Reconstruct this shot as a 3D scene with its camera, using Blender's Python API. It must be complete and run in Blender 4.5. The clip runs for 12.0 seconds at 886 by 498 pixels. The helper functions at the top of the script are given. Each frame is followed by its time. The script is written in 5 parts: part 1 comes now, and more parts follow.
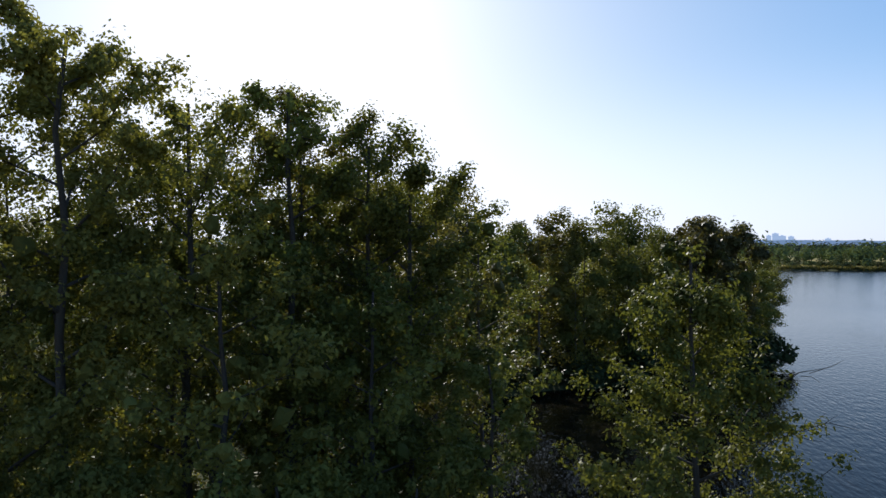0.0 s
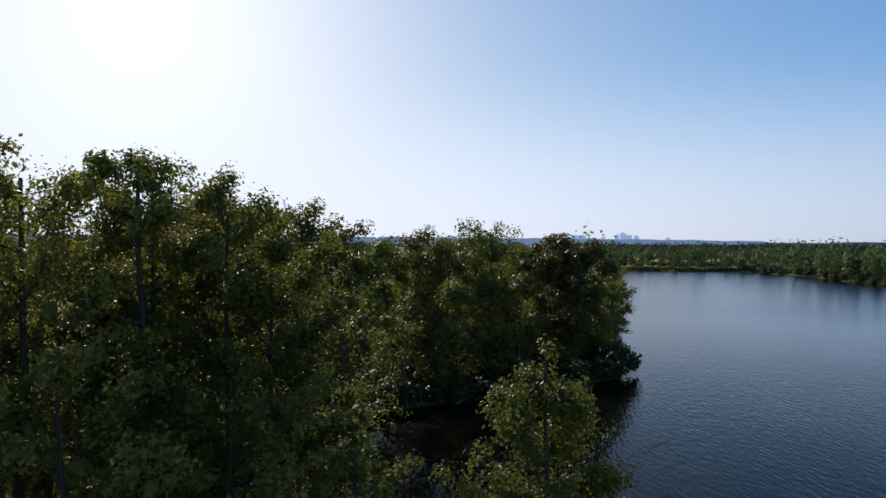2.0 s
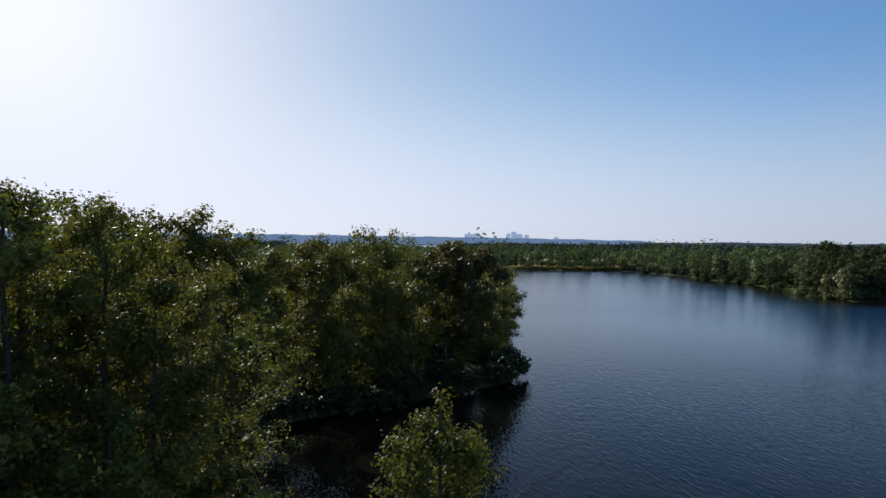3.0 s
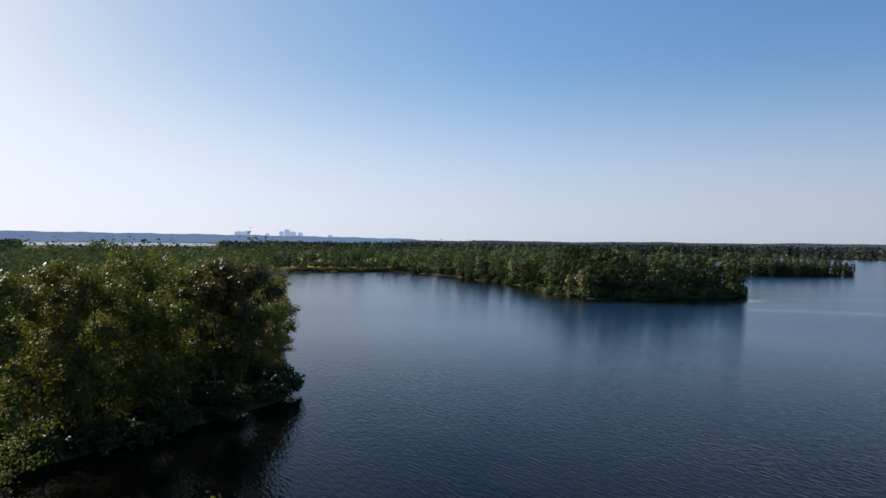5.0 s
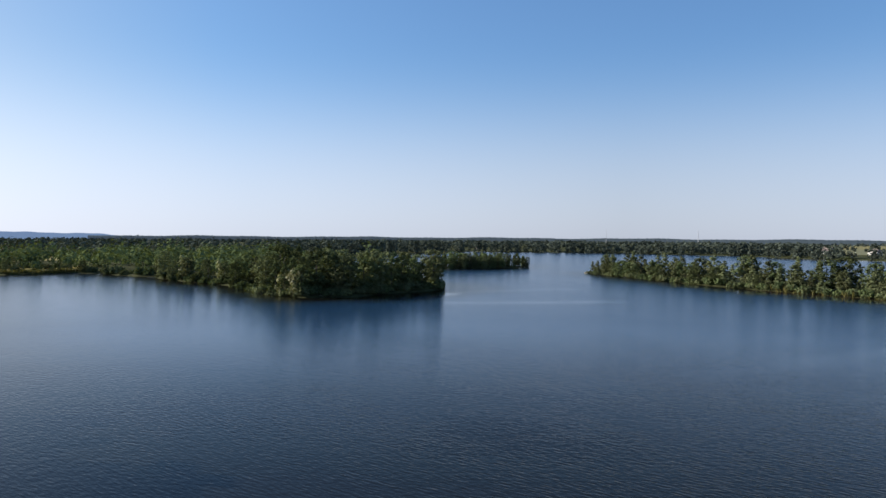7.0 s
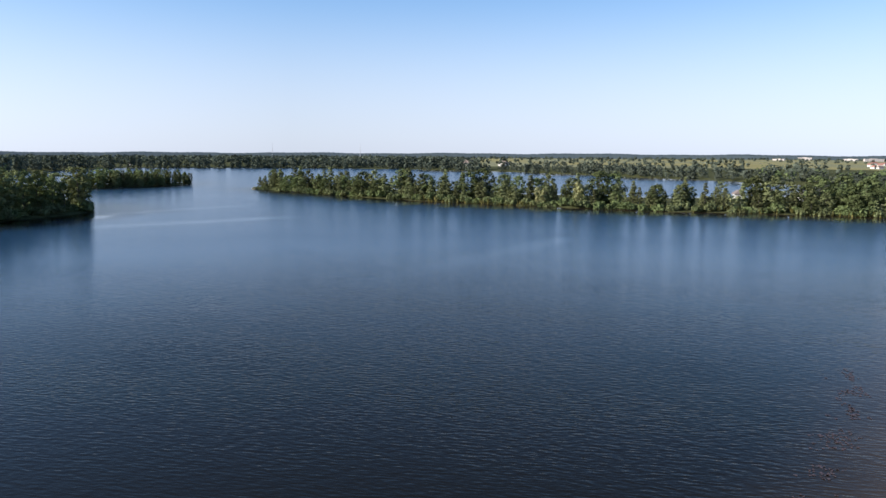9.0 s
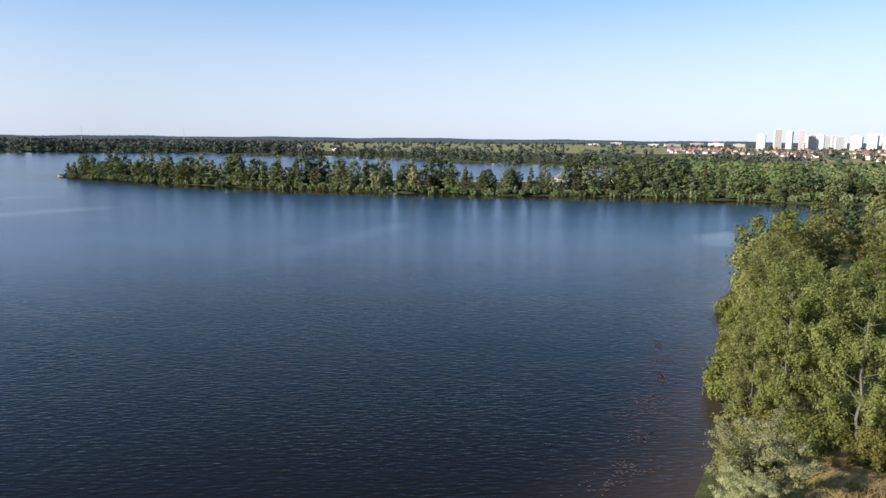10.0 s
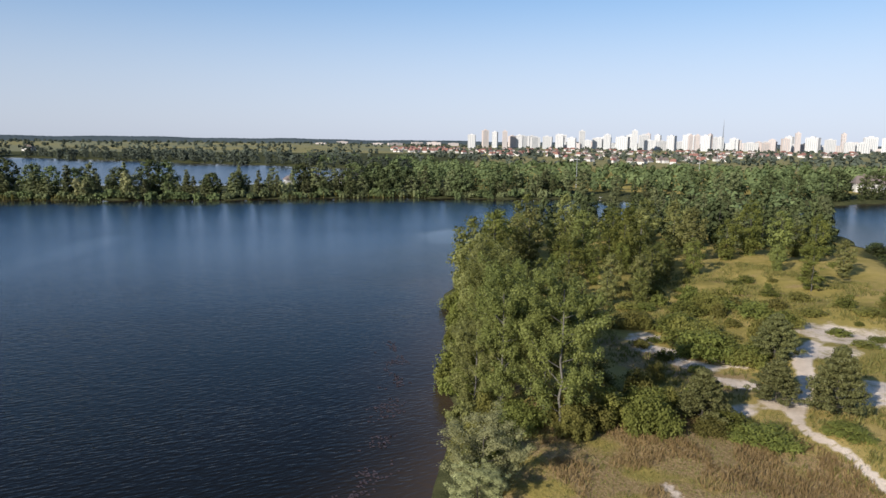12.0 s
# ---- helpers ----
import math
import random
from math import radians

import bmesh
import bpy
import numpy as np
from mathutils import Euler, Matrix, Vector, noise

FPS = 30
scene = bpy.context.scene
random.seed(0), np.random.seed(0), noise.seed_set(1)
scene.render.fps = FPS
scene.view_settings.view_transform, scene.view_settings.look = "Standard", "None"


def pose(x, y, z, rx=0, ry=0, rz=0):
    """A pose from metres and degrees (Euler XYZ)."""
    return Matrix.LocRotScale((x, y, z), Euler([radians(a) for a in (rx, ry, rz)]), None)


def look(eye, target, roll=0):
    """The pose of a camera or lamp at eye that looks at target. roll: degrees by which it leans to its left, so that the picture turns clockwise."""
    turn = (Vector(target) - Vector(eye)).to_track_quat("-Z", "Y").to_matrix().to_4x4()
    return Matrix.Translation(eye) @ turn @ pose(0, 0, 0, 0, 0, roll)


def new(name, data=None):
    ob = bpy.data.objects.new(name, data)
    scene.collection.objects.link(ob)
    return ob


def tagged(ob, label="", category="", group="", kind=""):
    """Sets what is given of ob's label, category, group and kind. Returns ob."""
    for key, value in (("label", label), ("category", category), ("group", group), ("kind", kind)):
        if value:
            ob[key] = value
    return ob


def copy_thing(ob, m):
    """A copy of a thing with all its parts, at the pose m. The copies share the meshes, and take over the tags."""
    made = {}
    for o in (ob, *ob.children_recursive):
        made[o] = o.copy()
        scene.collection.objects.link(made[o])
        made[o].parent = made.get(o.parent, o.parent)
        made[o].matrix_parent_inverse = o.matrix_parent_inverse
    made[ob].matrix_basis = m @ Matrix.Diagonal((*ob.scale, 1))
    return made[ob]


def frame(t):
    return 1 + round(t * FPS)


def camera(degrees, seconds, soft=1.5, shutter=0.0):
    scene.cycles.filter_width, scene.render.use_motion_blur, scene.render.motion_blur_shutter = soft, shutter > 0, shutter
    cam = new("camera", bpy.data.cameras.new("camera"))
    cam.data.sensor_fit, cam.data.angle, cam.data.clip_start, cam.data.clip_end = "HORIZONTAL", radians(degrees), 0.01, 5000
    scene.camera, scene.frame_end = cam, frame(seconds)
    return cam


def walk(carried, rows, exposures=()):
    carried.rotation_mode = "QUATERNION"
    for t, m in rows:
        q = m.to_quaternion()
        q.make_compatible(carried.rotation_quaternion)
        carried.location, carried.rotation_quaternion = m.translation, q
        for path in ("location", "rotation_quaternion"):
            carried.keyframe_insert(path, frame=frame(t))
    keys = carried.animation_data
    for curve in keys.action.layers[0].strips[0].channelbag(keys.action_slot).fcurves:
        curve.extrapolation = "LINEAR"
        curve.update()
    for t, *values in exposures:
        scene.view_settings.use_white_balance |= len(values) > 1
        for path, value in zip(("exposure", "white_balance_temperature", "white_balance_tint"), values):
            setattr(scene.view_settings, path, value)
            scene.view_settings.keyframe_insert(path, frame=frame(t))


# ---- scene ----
cam = camera(65.5, 12.0)
PATH = [
    (0, (0.00, 0.00, 14.89), (-0.005, 20.001, 14.795), -0.15),
    (0.5, (0.02, -0.02, 15.42), (0.379, 19.973, 15.314), -0.18),
    (1, (0.03, -0.05, 15.97), (1.067, 19.925, 15.847), -0.10),
    (1.5, (0.03, -0.02, 16.51), (2.411, 19.839, 16.351), 0.01),
    (2, (0.04, 0.00, 17.07), (3.898, 19.627, 16.891), 0.16),
    (2.5, (0.03, 0.03, 17.63), (5.353, 19.307, 17.427), 0.31),
    (3, (0.01, 0.04, 18.22), (6.815, 18.851, 17.998), 0.49),
    (3.2, (-0.01, -0.02, 18.47), (7.385, 18.566, 18.236), 0.49),
    (4.8, (-0.20, -0.50, 20.40), (11.696, 15.580, 20.173), 0.55),
    (5, (-0.22, -0.56, 20.65), (12.232, 15.090, 20.415), 0.55),
    (5.5, (-0.30, -0.59, 21.17), (13.596, 13.796, 20.948), 0.55),
    (6, (-0.41, -0.59, 21.65), (14.896, 12.284, 21.441), 0.45),
    (6.5, (-0.54, -0.57, 22.07), (15.969, 10.719, 21.875), 0.50),
    (7, (-0.66, -0.53, 22.45), (17.037, 8.777, 22.118), 0.40),
    (7.2, (-0.66, -0.51, 22.49), (17.433, 7.991, 21.970), 0.38),
    (8.8, (-0.68, -0.32, 22.86), (19.128, 0.853, 20.350), 0.25),
    (9, (-0.68, -0.30, 22.90), (19.127, -0.094, 20.148), 0.23),
    (9.5, (-0.51, -0.21, 23.19), (19.114, -2.412, 20.037), 0.31),
    (10, (-0.34, -0.16, 23.55), (18.898, -4.617, 20.376), 0.49),
    (10.5, (-0.24, -0.18, 23.93), (18.410, -6.663, 20.757), 0.58),
    (11, (-0.21, -0.24, 24.31), (17.748, -8.460, 21.154), 0.58),
    (11.5, (-0.22, -0.30, 24.68), (16.901, -10.151, 21.535), 0.65),
    (12, (-0.23, -0.34, 25.00), (15.903, -11.733, 21.864), 0.67),
]
EXPOSURES = [(0.0, 0.74, 5950, 11), (1.5, 0.54, 5900, 11), (2.5, 0.36, 5900, 11), (3.2, 0.34, 5950, 11), (5.5, 0.52, 6150, 12), (7.0, 0.70, 6150, 12), (9.0, 1.06, 6150, 12), (10.5, 0.93, 6200, 12), (12.0, 0.64, 6200, 12)]
walk(cam, [(t, look(eye, target, roll)) for t, eye, target, roll in PATH], EXPOSURES)

# ---- light ----
SUN_EL, SUN_AZ = 23.5, 13.0          # degrees up, degrees to the left of +y
world = bpy.data.worlds.new("sky")
scene.world = world
world.use_nodes = True
wn = world.node_tree
sky = wn.nodes.new("ShaderNodeTexSky")
sky.sky_type, sky.sun_disc = "NISHITA", False
sky.sun_elevation, sky.sun_rotation = radians(SUN_EL), radians(-SUN_AZ)
sky.altitude, sky.air_density, sky.dust_density, sky.ozone_density = 0, 0.95, 0.9, 3.0
# summer haze: the sky pales towards the horizon, most towards the sun and opposite to it, least at right angles
dirn, split, fall, veil, tint, towards, phase, haze = (wn.nodes.new("ShaderNode" + k) for k in ("TexCoord", "SeparateXYZ", "MapRange", "Mix", "Mix", "VectorMath", "ValToRGB", "Mix"))
wn.links.new(dirn.outputs["Generated"], split.inputs[0])
wn.links.new(split.outputs[2], fall.inputs[0])
fall.interpolation_type = "SMOOTHERSTEP"
for k, value in enumerate((-0.02, 0.29, 0.74, 0.0)):
    fall.inputs[1 + k].default_value = value
veil.data_type = "RGBA"
SUN_FLAT = (-math.sin(radians(SUN_AZ)), math.cos(radians(SUN_AZ)), 0.0)
towards.operation = "DOT_PRODUCT"
towards.inputs[1].default_value = tuple(0.5 * v for v in SUN_FLAT)
wn.links.new(dirn.outputs["Generated"], towards.inputs[0])
half = wn.nodes.new("ShaderNodeMath")
half.operation, half.inputs[1].default_value = "ADD", 0.5
wn.links.new(towards.outputs["Value"], half.inputs[0])
wn.links.new(half.outputs[0], phase.inputs[0])
while len(phase.color_ramp.elements) < 5:
    phase.color_ramp.elements.new(0.5)
for e, (at, value) in zip(phase.color_ramp.elements, ((0.0, 0.90), (0.3, 0.74), (0.5, 0.66), (0.75, 0.84), (0.95, 1.08))):
    e.position, e.color = at, (value, value, value, 1)
haze.data_type, haze.blend_type = "RGBA", "MULTIPLY"
haze.inputs[0].default_value = 1.0
haze.inputs[6].default_value = (6.75, 7.0, 7.85, 1)
wn.links.new(phase.outputs[0], haze.inputs[7])
tint.data_type, tint.blend_type = "RGBA", "MULTIPLY"
near_sun = wn.nodes.new("ShaderNodeMapRange")
for k, value in enumerate((0.76, 0.98, 1.0, 0.0)):
    near_sun.inputs[1 + k].default_value = value
wn.links.new(half.outputs[0], near_sun.inputs[0])
wn.links.new(near_sun.outputs[0], tint.inputs[0])
tint.inputs[7].default_value = (0.77, 0.985, 1.19, 1)
# thin high haze spreads the glare round the sun
part_of, more, glare, level = (wn.nodes.new("ShaderNodeVectorMath") for _ in range(4))
for node, kind in ((part_of, "SCALE"), (more, "ADD"), (glare, "DIVIDE"), (level, "SCALE")):
    node.operation = kind
part_of.inputs["Scale"].default_value, level.inputs["Scale"].default_value = 1 / 11, 1.31
more.inputs[1].default_value = (1, 1, 1)
wn.links.new(sky.outputs[0], part_of.inputs[0])
wn.links.new(part_of.outputs[0], more.inputs[0])
wn.links.new(sky.outputs[0], glare.inputs[0])
wn.links.new(more.outputs[0], glare.inputs[1])
wn.links.new(glare.outputs[0], level.inputs[0])
wn.links.new(level.outputs[0], tint.inputs[6])
wn.links.new(fall.outputs[0], veil.inputs[0])
wn.links.new(tint.outputs[2], veil.inputs[6])
wn.links.new(haze.outputs[2], veil.inputs[7])
wn.links.new(veil.outputs[2], wn.nodes["Background"].inputs[0])
wn.nodes["Background"].inputs[1].default_value = 0.085
sun = new("sun", bpy.data.lights.new("sun", "SUN"))
sun.data.energy, sun.data.angle, sun.data.color = 5.0, radians(0.6), (1.0, 0.92, 0.78)
ca, sa = math.cos(radians(SUN_EL)), math.sin(radians(SUN_EL))
SUN_DIR = Vector((-math.sin(radians(SUN_AZ)) * ca, math.cos(radians(SUN_AZ)) * ca, sa))
sun.matrix_world = look(SUN_DIR * 300, (0, 0, 0))


# ---- materials ----
def material(name):
    m = bpy.data.materials.new(name)
    m.use_nodes = True
    return m, m.node_tree.nodes, m.node_tree.links, m.node_tree.nodes["Principled BSDF"]


def ramp(nodes, stops):
    r = nodes.new("ShaderNodeValToRGB")
    while len(r.color_ramp.elements) < len(stops):
        r.color_ramp.elements.new(0.5)
    for e, (at, c) in zip(r.color_ramp.elements, stops):
        e.position, e.color = at, (*c, 1)
    return r


def noise_tex(nodes, links, scale, detail=4.0, coord="Object", rough=0.55, stretch=None):
    tc = nodes.new("ShaderNodeTexCoord")
    n = nodes.new("ShaderNodeTexNoise")
    n.inputs["Scale"].default_value, n.inputs["Detail"].default_value = scale, detail
    n.inputs["Roughness"].default_value = rough
    if stretch:
        mp = nodes.new("ShaderNodeMapping")
        mp.vector_type = "TEXTURE"
        mp.inputs["Rotation"].default_value[2] = stretch[0]
        mp.inputs["Scale"].default_value = stretch[1]
        links.new(tc.outputs[coord], mp.inputs[0])
        links.new(mp.outputs[0], n.inputs["Vector"])
    else:
        links.new(tc.outputs[coord], n.inputs["Vector"])
    return n


def mix_color(nodes, links, fac, a, b, mode="MIX"):
    mx = nodes.new("ShaderNodeMix")
    mx.data_type, mx.blend_type = "RGBA", mode
    for socket, value in ((mx.inputs[0], fac), (mx.inputs[6], a), (mx.inputs[7], b)):
        if isinstance(value, (int, float)):
            socket.default_value = value
        elif isinstance(value, tuple):
            socket.default_value = (*value, 1)
        else:
            links.new(value, socket)
    return mx.outputs[2]


def attribute(nodes, name):
    a = nodes.new("ShaderNodeAttribute")
    a.attribute_name = name
    return a.outputs["Fac"]


def foliage(name, dark, light, odd, through_light=0.45, patch=0.12, speck=0.34, shine=0.10, vary_by=0.26):
    """Leaves: each leaf, each tree and each patch of a wood has its own tint, and light shines through."""
    m, nodes, links, bsdf = material(name)
    geo, info = nodes.new("ShaderNodeNewGeometry"), nodes.new("ShaderNodeObjectInfo")
    leaf = ramp(nodes, [(0.0, dark), (0.6, light), (1.0, odd)])
    add = nodes.new("ShaderNodeMath")
    add.operation = "MULTIPLY_ADD"
    add.inputs[1].default_value = speck
    links.new(geo.outputs["Random Per Island"], add.inputs[0])
    big = noise_tex(nodes, links, patch, 3.0, "Object")
    spread = nodes.new("ShaderNodeMapRange")
    spread.inputs[1].default_value, spread.inputs[2].default_value = 0.3, 0.7
    spread.inputs[3].default_value, spread.inputs[4].default_value = 0.0, 0.5
    links.new(big.outputs[0], spread.inputs[0])
    links.new(spread.outputs[0], add.inputs[2])
    links.new(add.outputs[0], leaf.inputs[0])
    hue = nodes.new("ShaderNodeHueSaturation")
    vary = nodes.new("ShaderNodeMapRange")
    vary.inputs[3].default_value, vary.inputs[4].default_value = 1 - vary_by, 1 + vary_by
    links.new(info.outputs["Random"], vary.inputs[0])
    links.new(vary.outputs[0], hue.inputs["Value"])
    turn = nodes.new("ShaderNodeMapRange")
    turn.inputs[3].default_value, turn.inputs[4].default_value = 0.488, 0.510
    links.new(info.outputs["Random"], turn.inputs[0])
    links.new(turn.outputs[0], hue.inputs["Hue"])
    links.new(leaf.outputs[0], hue.inputs["Color"])
    links.new(hue.outputs[0], bsdf.inputs["Base Color"])
    bsdf.inputs["Roughness"].default_value = 0.5
    bsdf.inputs["Specular IOR Level"].default_value = shine
    back, mix = nodes.new("ShaderNodeBsdfTranslucent"), nodes.new("ShaderNodeMixShader")
    warm = mix_color(nodes, links, 1.0, hue.outputs[0], (1.25, 1.2, 0.55), "MULTIPLY")
    links.new(warm, back.inputs[0])
    mix.inputs[0].default_value = through_light
    links.new(bsdf.outputs[0], mix.inputs[1])
    links.new(back.outputs[0], mix.inputs[2])
    links.new(mix.outputs[0], nodes["Material Output"].inputs[0])
    return m


def plain(name, a, b, scale=3.0, rough=0.8, bump=0.3, metal=0.0):
    m, nodes, links, bsdf = material(name)
    n = noise_tex(nodes, links, scale, 6.0)
    fine = noise_tex(nodes, links, scale * 9, 4.0)
    c = mix_color(nodes, links, n.outputs[0], a, b)
    c = mix_color(nodes, links, 0.35, c, mix_color(nodes, links, fine.outputs[0], tuple(v * 0.6 for v in a), b))
    links.new(c, bsdf.inputs["Base Color"])
    bsdf.inputs["Roughness"].default_value, bsdf.inputs["Metallic"].default_value = rough, metal
    if bump:
        bp = nodes.new("ShaderNodeBump")
        bp.inputs["Strength"].default_value = bump
        bp.inputs["Distance"].default_value = 0.05
        links.new(fine.outputs[0], bp.inputs["Height"])
        links.new(bp.outputs[0], bsdf.inputs["Normal"])
    return m


LEAF_GREEN = foliage("leaf_green", (0.056, 0.068, 0.018), (0.166, 0.174, 0.046), (0.238, 0.220, 0.070), 0.32, speck=0.24, shine=0.04)
LEAF_OLIVE = foliage("leaf_olive", (0.088, 0.088, 0.026), (0.206, 0.194, 0.054), (0.268, 0.230, 0.088), 0.32, speck=0.24, shine=0.04)
# lit copy of the olive leaf: sun on the front trees lightens its colour
LEAF_OLIVE_LIT = foliage("leaf_olive_lit", (0.080, 0.085, 0.031), (0.210, 0.212, 0.074), (0.288, 0.268, 0.110), 0.32, vary_by=0.30)
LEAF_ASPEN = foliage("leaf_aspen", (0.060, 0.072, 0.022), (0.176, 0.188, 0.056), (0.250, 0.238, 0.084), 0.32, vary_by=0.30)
LEAF_RUST = foliage("leaf_rust", (0.046, 0.044, 0.020), (0.130, 0.118, 0.044), (0.185, 0.145, 0.066), 0.34)
LEAF_SILVER = foliage("leaf_silver", (0.140, 0.146, 0.064), (0.295, 0.296, 0.142), (0.370, 0.355, 0.205), 0.18)
LEAF_PINE = foliage("leaf_pine", (0.056, 0.062, 0.024), (0.130, 0.132, 0.050), (0.182, 0.172, 0.074), 0.12)
LEAF_BUSH = foliage("leaf_bush", (0.072, 0.086, 0.020), (0.184, 0.192, 0.052), (0.252, 0.230, 0.076), 0.32, speck=0.24, shine=0.05)
# shaded copy of the bush leaf: shadow under the bank trees is in its colour
LEAF_BUSH_SHADED = foliage("leaf_bush_shaded", (0.022, 0.029, 0.012), (0.050, 0.062, 0.022), (0.080, 0.080, 0.030), 0.20)
LEAF_SHORE = foliage("leaf_shore", (0.044, 0.058, 0.028), (0.116, 0.138, 0.058), (0.178, 0.180, 0.082), 0.14, 0.09, 0.16, 0.0, 0.42)
LEAF_SHORE_OLIVE = foliage("leaf_shore_olive", (0.066, 0.078, 0.040), (0.158, 0.170, 0.080), (0.228, 0.218, 0.114), 0.14, 0.09, 0.16, 0.0, 0.42)
# far leaves: distance haze is painted in as a greyer, bluer colour
LEAF_WOOD_HAZED = foliage("leaf_wood_hazed", (0.038, 0.047, 0.038), (0.088, 0.102, 0.078), (0.132, 0.136, 0.104), 0.06, 0.02, 0.14, 0.0)
BARK = plain("bark", (0.032, 0.027, 0.022), (0.072, 0.064, 0.052), 4.0, 0.9, 0.6)
BARK_PALE = plain("bark_pale", (0.078, 0.071, 0.060), (0.155, 0.144, 0.124), 3.0, 0.85, 0.5)


def ground_material():
    m, nodes, links, bsdf = material("ground")
    big = noise_tex(nodes, links, 0.045, 5.0)
    mid = noise_tex(nodes, links, 0.35, 6.0, rough=0.65)
    fine = noise_tex(nodes, links, 4.0, 6.0, rough=0.7)
    rag = noise_tex(nodes, links, 0.5, 8.0, rough=0.75)
    green = ramp(nodes, [(0.3, (0.132, 0.118, 0.036)), (0.5, (0.290, 0.230, 0.070)), (0.7, (0.425, 0.312, 0.125))])
    mixn = nodes.new("ShaderNodeMath")
    mixn.operation = "MULTIPLY_ADD"
    mixn.inputs[1].default_value = 0.5
    half = nodes.new("ShaderNodeMath")
    half.operation = "MULTIPLY"
    half.inputs[1].default_value = 0.5
    links.new(big.outputs[0], half.inputs[0])
    links.new(mid.outputs[0], mixn.inputs[0])
    links.new(half.outputs[0], mixn.inputs[2])
    links.new(mixn.outputs[0], green.inputs[0])
    dry = ramp(nodes, [(0.3, (0.175, 0.116, 0.054)), (0.5, (0.280, 0.196, 0.096)), (0.7, (0.360, 0.272, 0.150))])
    links.new(fine.outputs[0], dry.inputs[0])
    sand = ramp(nodes, [(0.3, (0.500, 0.400, 0.310)), (0.55, (0.660, 0.545, 0.440)), (0.8, (0.740, 0.640, 0.530))])
    links.new(mid.outputs[0], sand.inputs[0])
    mud = ramp(nodes, [(0.3, (0.030, 0.034, 0.016)), (0.7, (0.088, 0.090, 0.040))])
    links.new(mid.outputs[0], mud.inputs[0])

    def edge(name, low, high):
        """A mask whose rim is broken up by the ground's own grain."""
        s = nodes.new("ShaderNodeMath")
        s.operation = "MULTIPLY_ADD"
        s.inputs[1].default_value = 1.1
        links.new(rag.outputs[0], s.inputs[0])
        links.new(attribute(nodes, name), s.inputs[2])
        r = nodes.new("ShaderNodeMapRange")
        r.inputs[1].default_value, r.inputs[2].default_value = low, high
        links.new(s.outputs[0], r.inputs[0])
        return r.outputs[0]

    c = mix_color(nodes, links, edge("dry", 0.85, 1.15), green.outputs[0], dry.outputs[0])
    meadow = ramp(nodes, [(0.3, (0.120, 0.130, 0.070)), (0.55, (0.190, 0.185, 0.110)), (0.75, (0.260, 0.240, 0.160))])
    links.new(mixn.outputs[0], meadow.inputs[0])
    c = mix_color(nodes, links, attribute(nodes, "field"), c, meadow.outputs[0])
    c = mix_color(nodes, links, edge("wood", 0.8, 1.2), c, mud.outputs[0])
    c = mix_color(nodes, links, edge("sand", 0.98, 1.22), c, sand.outputs[0])
    c = mix_color(nodes, links, 0.35, c, mix_color(nodes, links, fine.outputs[0], (0.55, 0.55, 0.5), (1.3, 1.3, 1.25)), "MULTIPLY")
    links.new(c, bsdf.inputs["Base Color"])
    bsdf.inputs["Roughness"].default_value = 0.95
    bsdf.inputs["Specular IOR Level"].default_value = 0.02
    bp = nodes.new("ShaderNodeBump")
    bp.inputs["Strength"].default_value, bp.inputs["Distance"].default_value = 0.8, 0.25
    links.new(fine.outputs[0], bp.inputs["Height"])
    links.new(bp.outputs[0], bsdf.inputs["Normal"])
    return m


def water_material():
    """Peaty water under wind ripples, whose crests run nearly along y."""
    m, nodes, links, bsdf = material("lake_water")
    # the far water's blue base colour is painted in for reflected sky
    open_tint = mix_color(nodes, links, attribute(nodes, "painted_sky"), (0.0066, 0.0060, 0.0040), (0.0130, 0.0380, 0.0780))
    silt = mix_color(nodes, links, attribute(nodes, "shallow"), open_tint, (0.048, 0.034, 0.022))
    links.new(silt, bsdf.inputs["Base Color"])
    bsdf.inputs["IOR"].default_value = 1.17
    bsdf.inputs["Specular Tint"].default_value = (0.5, 0.75, 1.0, 1)
    gust = noise_tex(nodes, links, 1.0, 4.0, stretch=(-0.5, (34, 90, 1.0)))
    calm = nodes.new("ShaderNodeMapRange")
    calm.inputs[1].default_value, calm.inputs[2].default_value = 0.35, 0.65
    calm.inputs[3].default_value, calm.inputs[4].default_value = 0.55, 1.0
    links.new(gust.outputs[0], calm.inputs[0])
    ripple = noise_tex(nodes, links, 1.0, 2.0, rough=0.45, stretch=(-0.16, (0.36, 1.15, 1.0)))
    chop = noise_tex(nodes, links, 1.0, 2.0, stretch=(-0.36, (1.0, 3.0, 1.0)))
    s = nodes.new("ShaderNodeMath")
    s.operation = "MULTIPLY_ADD"
    s.inputs[1].default_value = 0.5
    links.new(chop.outputs[0], s.inputs[0])
    links.new(ripple.outputs[0], s.inputs[2])
    bp = nodes.new("ShaderNodeBump")
    bp.inputs["Distance"].default_value = 0.07
    windy = nodes.new("ShaderNodeMath")
    windy.operation = "MULTIPLY"
    links.new(calm.outputs[0], windy.inputs[0])
    links.new(attribute(nodes, "chop"), windy.inputs[1])
    links.new(windy.outputs[0], bp.inputs["Strength"])
    links.new(s.outputs[0], bp.inputs["Height"])
    links.new(bp.outputs[0], bsdf.inputs["Normal"])
    rough = nodes.new("ShaderNodeMath")
    rough.operation = "MULTIPLY_ADD"
    rough.inputs[1].default_value, rough.inputs[2].default_value = 0.20, 0.02
    links.new(attribute(nodes, "view_rough"), rough.inputs[0])
    links.new(rough.outputs[0], bsdf.inputs["Roughness"])
    return m


